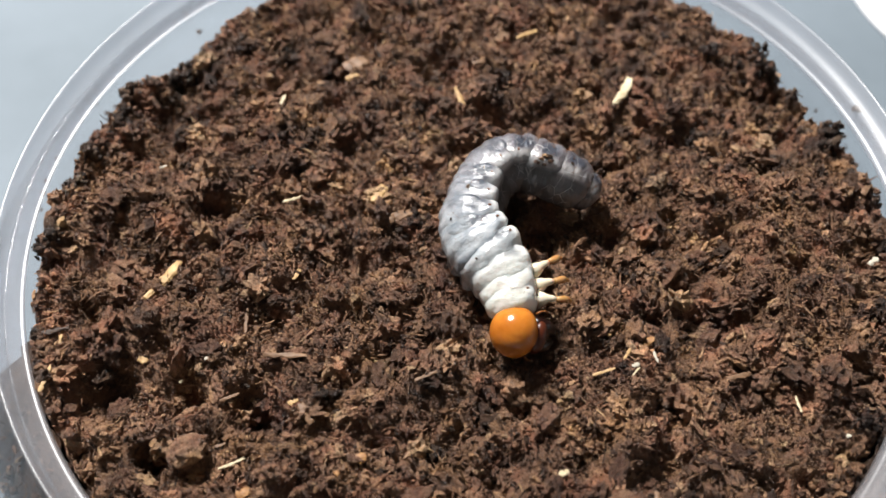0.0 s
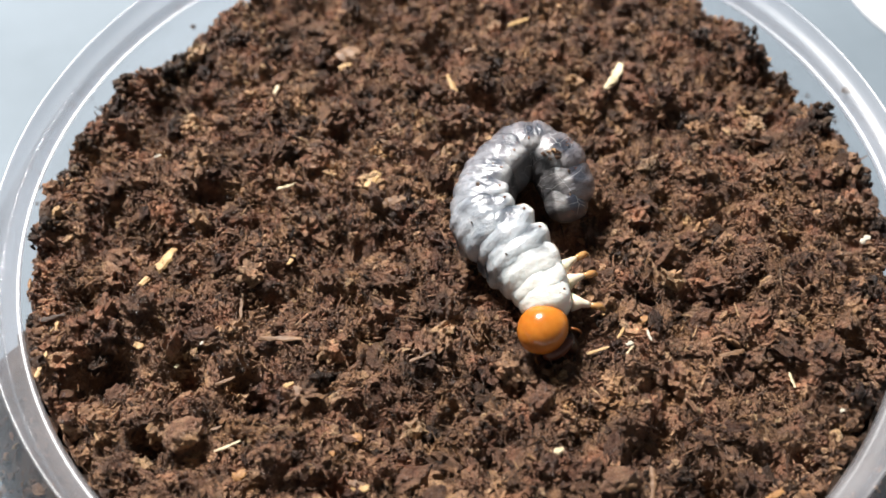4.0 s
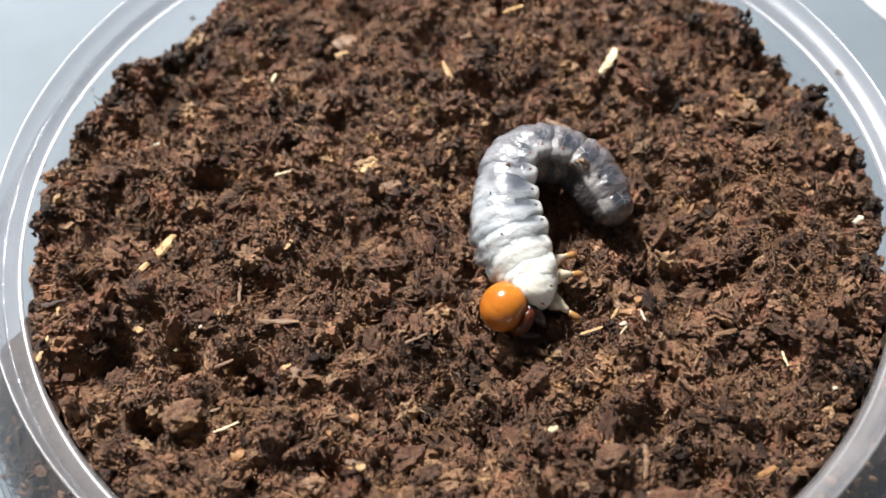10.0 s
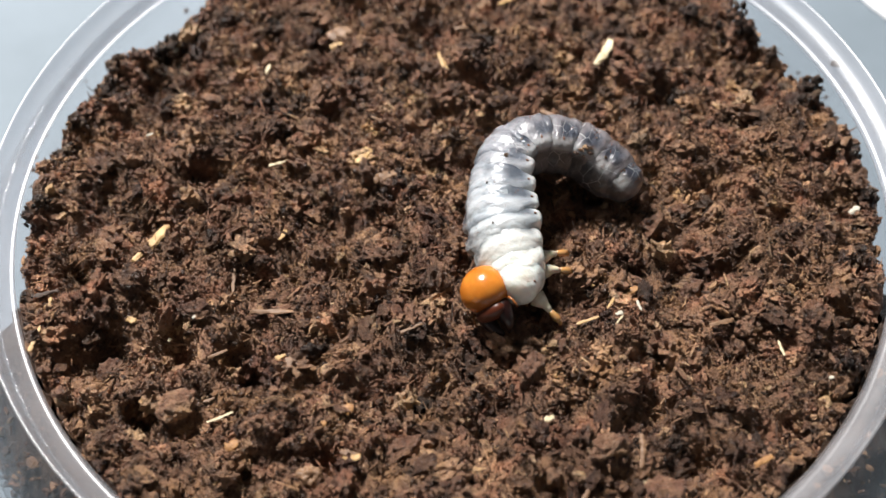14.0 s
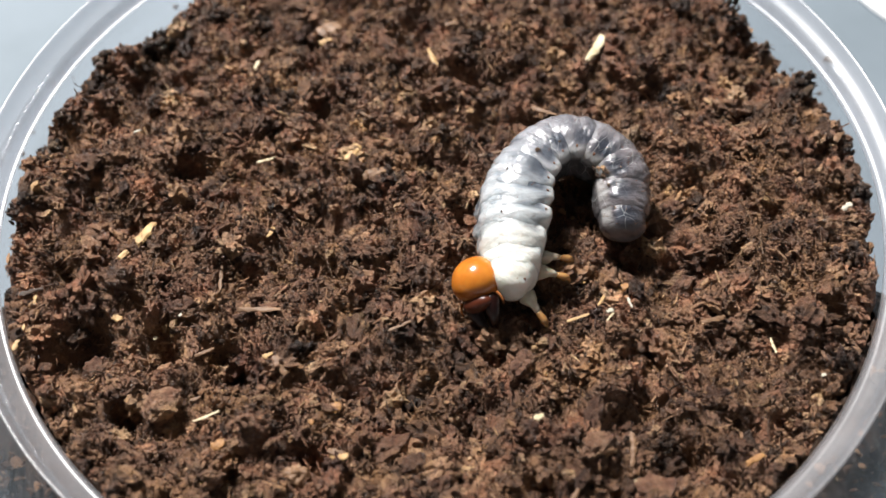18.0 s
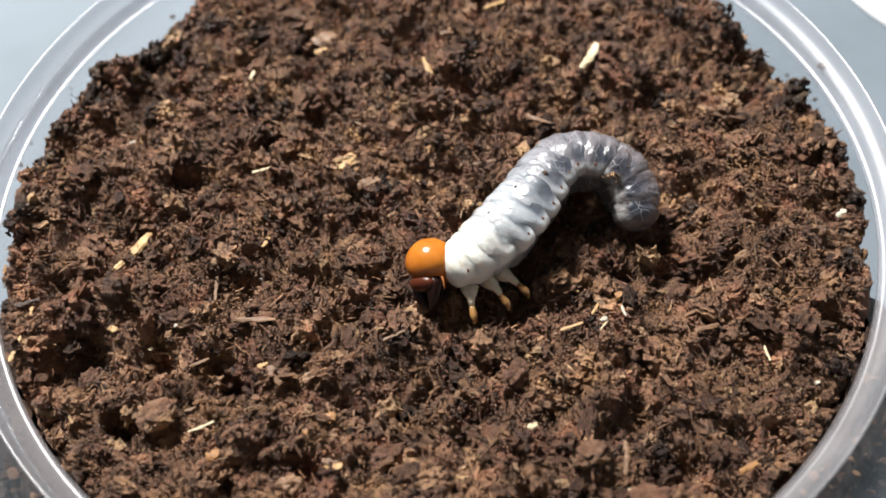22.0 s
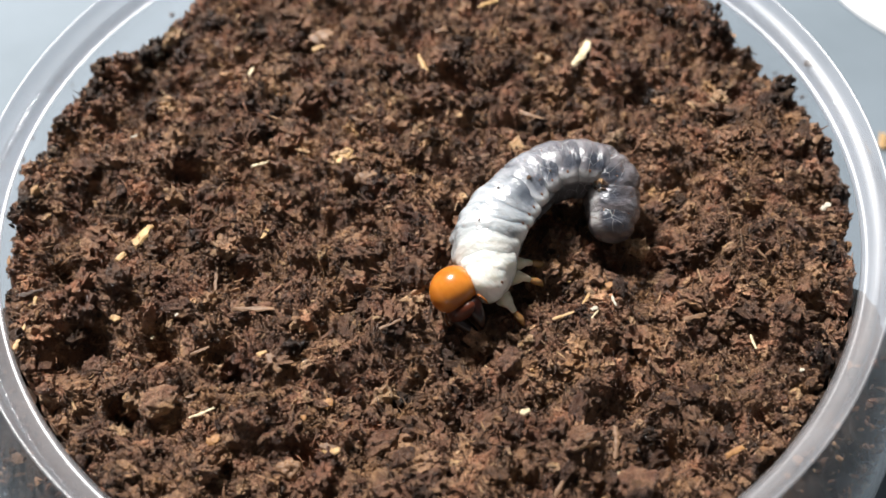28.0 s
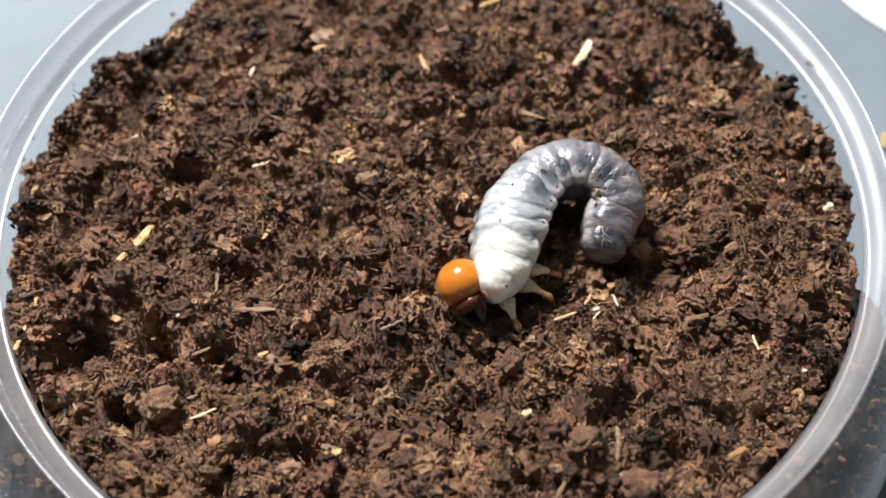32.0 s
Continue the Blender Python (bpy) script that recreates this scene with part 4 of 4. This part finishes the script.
lie(18.5, (3.8, -20.5), (8.3, -19.8), (9.8, -14.9), (9.5, -10.8), (12.1, -6.1), (16.4, -2.1), (20.5, -2.1), (24.7, -5.6), (25.0, -12.3))
lie(19, (3.2, -19.5), (7.6, -19.7), (9.3, -15.1), (9.2, -10.7), (10.9, -6.2), (14.7, -1.7), (19.5, -0.2), (24.2, -3.5), (25.1, -10.5))
lie(19.5, (1.5, -16.1), (6.1, -16.8), (9.8, -11.8), (12.4, -7.5), (15.1, -2.9), (18.6, -0.2), (22.8, -0.3), (26.5, -3.8), (26.9, -11.1))
lie(20, (0.8, -16.5), (4.8, -17.4), (8.4, -13.3), (11.0, -9.1), (14.0, -4.4), (17.7, -1.5), (22.0, -1.5), (25.2, -4.2), (26.5, -9.9))
lie(20.5, (0.1, -15.9), (4.5, -16.5), (8.1, -12.1), (10.7, -7.4), (14.2, -3.2), (17.6, -1.2), (21.8, -0.8), (25.9, -4.8), (27.1, -10.4))
lie(21, (-0.1, -16.0), (4.0, -16.8), (7.4, -13.4), (10.5, -9.9), (13.8, -4.9), (17.6, -1.5), (22.3, -1.2), (25.8, -3.9), (26.9, -9.7))
lie(21.5, (-1.1, -16.3), (3.5, -17.1), (7.5, -12.3), (10.4, -7.7), (13.5, -3.5), (16.9, -1.5), (22.1, -1.6), (26.2, -5.7), (28.0, -10.1))
lie(22, (-0.4, -16.8), (3.8, -17.1), (7.6, -13.8), (10.6, -9.7), (13.9, -5.2), (17.6, -2.0), (22.2, -2.0), (25.9, -4.7), (27.0, -9.5))
lie(22.5, (1.6, -18.5), (6.6, -18.4), (9.0, -14.1), (11.3, -8.9), (15.2, -4.1), (19.1, -1.5), (22.7, -1.6), (26.2, -6.3), (27.1, -12.4))
lie(23, (1.1, -19.3), (5.7, -19.6), (8.0, -15.4), (10.3, -10.6), (13.8, -5.6), (17.4, -2.3), (21.8, -2.6), (25.2, -6.2), (25.6, -11.7))
lie(23.5, (1.5, -19.7), (6.4, -19.0), (8.1, -14.5), (10.2, -9.8), (14.2, -5.0), (17.7, -1.9), (21.9, -1.5), (25.2, -5.0), (25.2, -13.3))
lie(24, (2.6, -20.8), (6.9, -20.3), (8.2, -15.6), (9.7, -11.2), (13.2, -6.7), (17.5, -3.8), (22.3, -4.2), (25.2, -8.7), (23.8, -15.3))
lie(24.5, (2.0, -20.6), (6.7, -18.4), (7.4, -12.9), (8.7, -9.2), (12.6, -5.4), (16.8, -3.0), (21.4, -3.0), (25.0, -6.5), (23.8, -14.1))
lie(25, (2.7, -20.0), (6.7, -19.0), (8.0, -14.3), (9.5, -9.9), (13.0, -6.3), (16.9, -4.0), (21.7, -3.8), (24.6, -8.8), (23.2, -15.2))
lie(25.5, (3.2, -20.6), (7.3, -17.8), (7.5, -12.2), (9.3, -8.5), (12.7, -5.6), (17.0, -3.3), (21.6, -3.3), (24.7, -7.8), (23.1, -14.9))
lie(27.5, (1.6, -19.4), (6.4, -18.1), (7.4, -12.5), (8.4, -8.7), (11.8, -5.9), (16.0, -4.3), (21.0, -3.9), (25.0, -8.1), (24.1, -15.6))
lie(28, (3.3, -22.6), (7.4, -20.8), (7.3, -15.6), (8.4, -11.2), (11.4, -7.6), (15.8, -4.7), (21.0, -4.0), (24.9, -6.2), (24.7, -12.6))
lie(28.5, (6.4, -24.2), (8.4, -20.0), (7.4, -14.5), (7.8, -10.7), (10.9, -6.8), (15.1, -5.5), (20.2, -4.3), (24.0, -7.0), (22.8, -15.2))
lie(29, (6.6, -23.4), (8.9, -19.0), (8.4, -15.1), (8.7, -10.6), (11.4, -7.0), (15.8, -4.6), (21.0, -3.9), (24.6, -6.6), (22.5, -14.0))
lie(29.5, (7.0, -23.0), (10.7, -19.0), (9.0, -13.8), (8.8, -10.0), (11.4, -6.1), (15.7, -4.1), (20.6, -4.2), (24.3, -8.3), (20.9, -15.3))
lie(30, (6.3, -22.6), (9.4, -19.5), (9.2, -15.2), (9.2, -10.7), (11.4, -6.5), (15.6, -4.2), (20.8, -3.7), (24.3, -7.7), (22.5, -14.8))
lie(30.5, (6.2, -21.4), (10.0, -18.8), (9.6, -12.3), (9.3, -8.4), (11.6, -4.4), (15.9, -3.1), (20.8, -3.6), (24.4, -8.8), (23.6, -15.3))
lie(31, (5.9, -22.2), (8.9, -19.5), (9.5, -15.0), (10.0, -10.3), (12.0, -6.4), (16.1, -3.9), (21.1, -4.0), (24.8, -7.6), (22.8, -15.3))
lie(31.5, (4.8, -22.1), (9.5, -19.2), (9.9, -12.7), (10.1, -8.9), (12.8, -4.3), (17.0, -2.3), (21.1, -3.0), (25.0, -8.2), (23.6, -15.7))
lie(32, (4.0, -21.5), (8.6, -20.7), (9.8, -16.1), (10.3, -11.6), (12.4, -7.8), (16.2, -4.5), (20.9, -4.2), (25.0, -8.0), (23.1, -15.7))
# where the jaws' tips point
JAWS = {}


def gape(t, x, y):
    JAWS[t] = (x, y)


gape(0, 9.8, -21.0)
gape(1, 7.7, -23.7)
gape(2, 4.9, -23.0)
gape(2.5, 6.9, -23.1)
gape(3, 13.5, -24.7)
gape(6, 6.1, -24.8)
gape(6.5, 4.5, -24.9)
gape(7, 1.2, -22.7)
gape(7.5, 2.7, -25.1)
gape(8, 4.7, -25.6)
gape(9, 8.5, -25.9)
gape(9.5, 9.4, -26.0)
gape(10, 10.2, -25.8)
gape(11, 4.4, -25.9)
gape(12, 6.2, -26.2)
gape(13, 11.7, -26.6)
gape(14, 6.0, -26.9)
gape(17, 8.2, -26.2)
gape(18, 5.3, -25.9)
gape(19, 5.3, -24.8)
gape(19.5, 0.3, -21.2)
gape(20, -2.6, -20.6)
gape(20.5, -4.0, -19.1)
gape(21, -3.2, -19.3)
gape(21.5, -3.7, -19.4)
gape(22, -1.3, -21.0)
gape(22.5, 2.3, -22.1)
gape(23, 0.4, -23.4)
gape(23.5, 2.5, -25.2)
gape(24, 4.1, -25.2)
gape(25, 5.2, -24.9)
gape(25.5, 5.6, -25.4)
gape(27.5, 1.4, -24.5)
gape(28, 5.2, -26.5)
gape(29, 9.5, -26.2)
gape(30, 7.8, -26.3)
gape(31, 7.0, -26.7)
gape(32, 5.2, -25.8)
SPACING = (0.72, 0.75, 0.85, 0.95, 1.0, 1.05, 1.1, 1.15, 1.15, 1.15, 1.1, 1.0)
HEIGHT = (4.2, 4.6, 4.8, 5.0, 5.4, 5.7, 5.6, 4.5, 3.1)
SEEN = (4.2, 4.6, 4.8, 5.0, 5.2, 5.2, 5.1, 4.9, 4.4)
GIRTH = (3.4, 3.8, 4.25, 4.6, 4.7, 4.6, 4.45, 4.4, 4.4, 4.35, 4.2, 3.85, 3.25)
# how far the middle is drawn in towards the belly, mm
DRAWN = {0: (0.0,), 14.5: (0.1,), 16.5: (0.7,), 22: (1.0,), 24: (1.2,), 28: (1.6,), 32: (1.2,)}
# how far the animal leans over, its back outwards: time, degrees behind the head and at the tail
LEAN = {0: (44, 66), 3.5: (42, 64), 5.5: (34, 56), 10: (28, 54), 14.5: (28, 50), 16.5: (28, 40), 20: (28, 36), 24: (24, 38), 32: (22, 38)}
# tones of the skin from the head to the tail: light, dark, and how glassy
SKIN = (((0.80, 0.78, 0.71), (0.74, 0.72, 0.64), 0.0), ((0.46, 0.485, 0.505), (0.23, 0.26, 0.29), 0.45),
        ((0.29, 0.295, 0.32), (0.14, 0.148, 0.17), 0.9), ((0.19, 0.172, 0.18), (0.085, 0.074, 0.08), 1.0))
STAGE = (0, 0.12, 0.62, 1.0, 1.12, 1.4, 1.8, 2.15, 2.45, 2.7, 2.9, 3.0, 3.0)


def skin_tone(place):
    place = min(max(place, 0), len(STAGE) - 1)
    k = min(int(place), len(STAGE) - 2)
    stage = STAGE[k] + (STAGE[k + 1] - STAGE[k]) * (place - k)
    i = min(int(stage), 2)
    q = stage - i
    light, dark = (tuple(SKIN[i][j][c] * (1 - q) + SKIN[i + 1][j][c] * q for c in range(3)) for j in (0, 1))
    return (light, dark), SKIN[i][2] * (1 - q) + SKIN[i + 1][2] * q


def skin_at(k):
    return skin_material("grub_skin_" + "abcdefghijklm"[k], skin_tone(k - 0.5)[0], skin_tone(k + 0.5)[0], skin_tone(k)[1])


def segment_mesh(k, girth):
    """One body ring: x runs towards the tail, z to the back of the animal; the back is softly pleated, and a fat lobe bulges
    from each flank."""
    bm = bmesh.new()
    fore, aft = (2.8, 4.0, 4.6, 4.8)[k] if k < 4 else 4.8, 3.4 if k in (0, 12) else 4.8
    n, m = 46, 64
    r0 = random.Random(900 + k)
    off = Vector((r0.random() * 9, r0.random() * 9, 0))
    lobe_size = (0.2, 0.3, 0.6, 1.15, 1.25, 1.25, 1.2, 1.0, 0.65, 0.4, 0.35, 0.2, 0.0)[k]
    rows = []
    for i in range(n + 1):
        u = -1 + 2 * i / n
        u = math.sin(u * math.pi / 2)
        half = fore if u < 0 else aft
        if k < 4 and u < 0:
            cap = max(1 - abs(u) ** 2.4, 0) ** 0.5
        else:
            cap = max(1 - abs(u) ** 3.2, 0) ** 0.45
        ring = []
        for j in range(m):
            a = 2 * math.pi * j / m
            deg = abs(math.degrees(a if a < math.pi else a - 2 * math.pi))
            back = max(math.cos(a), 0.0)
            flank = math.exp(-((deg - 84) / 15.0) ** 2)
            pleat = (0.014 if k < 3 else 0.022) * math.cos(u * half * 2.4 + 0.6 + 0.7 * math.sin(a * 2 + k)) * (1 - u * u) * (0.25 + 0.75 * back)
            bulge = lobe_size * flank * math.exp(-(abs(u * half - 0.1) / (1.3 if k < 8 else 1.7)) ** 4)
            place = Vector((u * half * 0.7, math.cos(a) * 2.0, math.sin(a) * 2.0)) + off
            wrinkle = (0.026 if k > 2 else 0.036) * noise.noise(place) + 0.011 * noise.noise(place * 2.6)
            fold = 1 - abs(noise.noise(Vector((u * half * 0.55, math.cos(a) * 0.75, math.sin(a) * 0.75)) + off * 1.7))
            wrinkle -= (0.05 if k > 2 else 0.04) * fold ** 9 * (0.35 + 0.65 * back)
            under = min(max((deg - 92) / 26, 0), 1) ** 0.7 * (0.21 if k > 3 else 0.06)
            r = girth * cap * (1.012 - under * (1 if k < 11 else 0.4) + pleat + wrinkle - 0.05 * flank) + bulge
            belly = 1 + 0.18 * min(max((k - 3) / 3, 0), 1) * (k < 12) if math.cos(a) < 0 else 1
            ring.append(bm.verts.new((u * half * MM, r * math.sin(a) * 1.02 * MM, r * math.cos(a) * 0.97 * belly * MM)))
        rows.append(ring)
    for p, q in zip(rows, rows[1:]):
        for j in range(m):
            bm.faces.new((p[j], p[(j + 1) % m], q[(j + 1) % m], q[j]))
    bmesh.ops.remove_doubles(bm, verts=bm.verts, dist=1e-6)
    bmesh.ops.recalc_face_normals(bm, faces=bm.faces)
    return bm


def tube(points, radii, sides=10):
    """A round tapering limb through the points (mm)."""
    bm = bmesh.new()
    pts = [Vector(p) for p in points]
    rows = []
    for i, p in enumerate(pts):
        d = (pts[min(i + 1, len(pts) - 1)] - pts[max(i - 1, 0)]).normalized()
        q = d.to_track_quat("X", "Z")
        rows.append([bm.verts.new((p + q @ Vector((0, radii[i] * math.cos(2 * math.pi * k / sides), radii[i] * math.sin(2 * math.pi * k / sides)))) * MM) for k in range(sides)])
    for a, b in zip(rows, rows[1:]):
        for k in range(sides):
            bm.faces.new((a[k], a[(k + 1) % sides], b[(k + 1) % sides], b[k]))
    bm.faces.new(rows[0][::-1])
    bm.faces.new(rows[-1])
    bmesh.ops.recalc_face_normals(bm, faces=bm.faces)
    return bm


def make_head(grub):
    """x points to the jaws, z to the crown."""
    bm = bmesh.new()
    bmesh.ops.create_uvsphere(bm, u_segments=40, v_segments=24, radius=1)
    for v in bm.verts:
        x, y, z = v.co
        front = max(x, 0)
        groove = 0.012 * math.exp(-(y / 0.06) ** 2) * max(z, 0)
        v.co = Vector((3.25 * x * (1 - 0.12 * front), 3.35 * y * (1 - 0.16 * front * front), 3.2 * z * (1 - groove))) * MM
    head = part("head", bm, HEAD_HORN, grub, "glossy orange-amber head capsule")
    bm = bmesh.new()
    bmesh.ops.create_uvsphere(bm, u_segments=20, v_segments=12, radius=1)
    for v in bm.verts:
        v.co = Vector((2.85 + 1.15 * v.co.x, 2.2 * v.co.y, 0.6 + 1.2 * v.co.z)) * MM
    part("lip", bm, LIP, head, "dark brown upper lip")
    for s in (-1, 1):
        pts = [(1.9, s * 1.3, -0.1), (2.9, s * 1.45, -0.2), (4.0, s * 1.35, -0.5), (5.0, s * 1.0, -0.9), (5.8, s * 0.4, -1.3)]
        part("mandible", tube(pts, (1.1, 1.12, 0.95, 0.68, 0.25), 12), JAW, head, "curved black-brown jaw")
        pts = [(2.0, s * 2.8, 0.0), (2.5, s * 3.2, 0.0), (3.1, s * 3.35, -0.2), (3.6, s * 3.3, -0.4)]
        part("antenna", tube(pts, (0.18, 0.15, 0.15, 0.07), 8), FEELER, head, "short jointed amber feeler")
    return head


def make_grub():
    grub = new("grub")
    tagged(grub, "plump white beetle grub with an orange head, crawling on the substrate", "grub")
    head = make_head(grub)
    rings = []
    for k, girth in enumerate(GIRTH):
        label = "creamy white folded thorax ring" if k < 3 else ("bluish white pleated belly ring" if k < 8 else "greyish translucent hind ring")
        seg = part("body_segment", segment_mesh(k, girth), skin_at(k), grub, label)
        rings.append(seg)
        if k == 0 or 3 <= k <= 10:
            for s in (-1, 1):
                bm = bmesh.new()
                bmesh.ops.create_uvsphere(bm, u_segments=10, v_segments=6, radius=1)
                a = math.radians(76 * s)
                g = girth * 0.97 + 0.76 * (0.2, 0.3, 0.6, 1.15, 1.25, 1.25, 1.2, 1.0, 0.65, 0.4, 0.35)[k]
                for v in bm.verts:
                    v.co = (Matrix.Rotation(-a, 3, "X") @ Vector((v.co.x * 0.15, v.co.y * 0.26, v.co.z * 0.10)) + Vector((0.2, g * math.sin(a) * 1.02, g * math.cos(a) * 0.97))) * MM
                part("spiracle", bm, SPIRACLE, seg, "tiny brown breathing pore")
        r = random.Random(60 + k)
        dirt = [(math.radians(r.uniform(-70, 70)), r.uniform(-0.25, 0.25), r.uniform(0.09, 0.2)) for q in range((0, 0, 0, 1, 0, 1, 0, 1, 1, 2, 2, 2, 3)[k])]
        if k == 6:
            dirt.append((math.radians(-42), 0.1, 0.34))
        if k == 10:
            dirt += [(math.radians(r.gauss(-88, 9)), r.gauss(0.0, 0.12), r.uniform(0.2, 0.5)) for q in range(9)]
        if k == 11:
            dirt.append((math.radians(-70), 0.05, 0.24))
        for q, (a, u, size) in enumerate(dirt):
            g = girth * max(1 - abs(u) ** 2.7, 0) ** 0.45
            vs, ts = rock_shape(950 + 10 * k + q, 2, (1, 0.8, 0.6), 0.8)
            at = np.array((u * 4.8 if k < 12 else u * 3.4, g * math.sin(a) * 1.04, g * math.cos(a) * 0.99))
            from_arrays("dirt_speck", (vs * size + at) * MM, ts, SOIL_FLAKE if k == 10 else SOIL_DARK, seg)
        bm = bmesh.new()
        for q in range(10 if k < 9 else 22):
            a, u = math.radians(r.uniform(-95, 95)), r.uniform(-0.3, 0.3) if k < 12 else r.uniform(-0.1, 0.85)
            g = girth * max(1 - abs(u) ** 2.7, 0) ** 0.45 * 0.97
            half = 3.4 if k == 12 else 4.8
            foot = Vector((u * half, g * math.sin(a) * 1.02, g * math.cos(a) * 0.97))
            way = (Vector((0.6 * u + r.uniform(-0.3, 0.3), math.sin(a), math.cos(a)))).normalized()
            side = way.cross(Vector((1, 0.2, 0))).normalized() * 0.03
            other = way.cross(side)
            tip = bm.verts.new((foot + way * r.uniform(0.5, 1.1)) * MM)
            base = [bm.verts.new((foot + v) * MM) for v in (side, -0.5 * side + 0.87 * other, -0.5 * side - 0.87 * other)]
            for i in range(3):
                bm.faces.new((base[i], base[(i + 1) % 3], tip))
        part("bristles", bm, FEELER, seg, "sparse short amber hairs")
        if k < 3:
            for s in (-1, 1):
                w, d, f = 1.08 + 0.10 * k, (-0.3, 0.0, 0.3)[k], (0.0, -0.7, -1.4)[k]
                pts = [(f, s * 2.2, -2.6), (f + d * 0.4, s * 2.8 * w, -3.1), (f + d * 0.7, s * 3.15 * w, -3.35), (f + d * 0.9, s * 3.4 * w, -3.7), (f + d * 1.1, s * 3.65 * w, -4.15)]
                leg = part("leg", tube(pts, (1.2, 0.80, 0.52, 0.46, 0.34), 12), LEG_PALE, seg, "pale jointed walking leg")
                pts = [(f + d * 1.1, s * 3.65 * w, -4.15), (f + d * 1.3, s * 3.85 * w, -4.5), (f + d * 1.35, s * 4.2 * w, -4.95), (f + d * 1.5, s * 4.45 * w, -5.45), (f + d * 1.7, s * 4.5 * w, -5.95), (f + d * 1.6 - 0.15, s * 4.4 * w, -6.4)]
                part("foot", tube(pts, (0.38, 0.42, 0.52, 0.44, 0.28, 0.05), 10), LEG_HORN, leg, "amber clawed foot")
    return grub, head, rings


GRUB, HEAD, RINGS = make_grub()


def curve(points, count=160):
    """A smooth line through the points, finely divided, with its length so far."""
    p = [points[0] * 2 - points[1], *points, points[-1] * 2 - points[-2]]
    line = []
    per = count // (len(points) - 1)
    for i in range(1, len(p) - 2):
        for j in range(per):
            t = j / per
            a, b, c, d = p[i - 1], p[i], p[i + 1], p[i + 2]
            line.append(0.5 * (2 * b + (c - a) * t + (2 * a - 5 * b + 4 * c - d) * t * t + (3 * b - a - 3 * c + d) * t ** 3))
    line.append(points[-1].copy())
    run = [0.0]
    for a, b in zip(line, line[1:]):
        run.append(run[-1] + (b - a).length)
    return line, run


def on_line(line, run, s):
    i = 0
    while i < len(run) - 2 and run[i + 1] < s:
        i += 1
    q = (s - run[i]) / max(run[i + 1] - run[i], 1e-6)
    return line[i].lerp(line[i + 1], q)


def between(table, t):
    keys = sorted(table)
    if t <= keys[0]:
        return table[keys[0]]
    for a, b in zip(keys, keys[1:]):
        if t <= b:
            q = (t - a) / (b - a)
            return tuple(table[a][i] * (1 - q) + table[b][i] * q for i in range(len(table[a])))
    return table[keys[-1]]


def frame_of(x_axis, z_hint, at):
    x = x_axis.normalized()
    y = z_hint.cross(x).normalized()
    z = x.cross(y)
    m = Matrix((x, y, z)).transposed().to_4x4()
    m.translation = at * MM
    return m


def grub_poses(t):
    pts = [Vector((x, y + 0.67 * (g - h), h)) for (x, y), h, g in zip(SPINE[t], HEIGHT, SEEN)]
    line, run = curve(pts)
    total = run[-1]
    first, last = 4.2, total - 0.8
    run_of = [sum(SPACING[:k]) / sum(SPACING) for k in range(len(GIRTH))]
    poses = []
    up = Vector((0, 0, 1))
    for k in range(len(GIRTH)):
        s = first + (last - first) * run_of[k]
        at = on_line(line, run, s)
        way = on_line(line, run, min(s + 2.2, total)) - on_line(line, run, max(s - 2.2, 0))
        if k == 0:
            way = on_line(line, run, s + 2.5) - pts[0].lerp(on_line(line, run, s), 0.3)
        out = up.cross(way.normalized())
        lean, hind = between(LEAN, t)
        at = at - out * between(DRAWN, t)[0] * math.exp(-((k - 5) / 2.2) ** 2)
        lean = math.radians(lean + (hind - lean) * min(max((k - 2) / 6, 0), 1))
        poses.append(frame_of(way, out * math.sin(lean) + up * math.cos(lean), at))
    tip = Vector((*between(JAWS, t), 2.8))
    face = tip - pts[0]
    crown = (pts[0] - on_line(line, run, 5.0)).normalized() * 0.9 + up
    return frame_of(face, crown, pts[0]), poses


def motions():
    times = sorted(SPINE)
    rows = {t: grub_poses(t) for t in times}
    walk(HEAD, [(t, rows[t][0]) for t in times])
    for k, seg in enumerate(RINGS):
        walk(seg, [(t, rows[t][1][k]) for t in times])


motions()
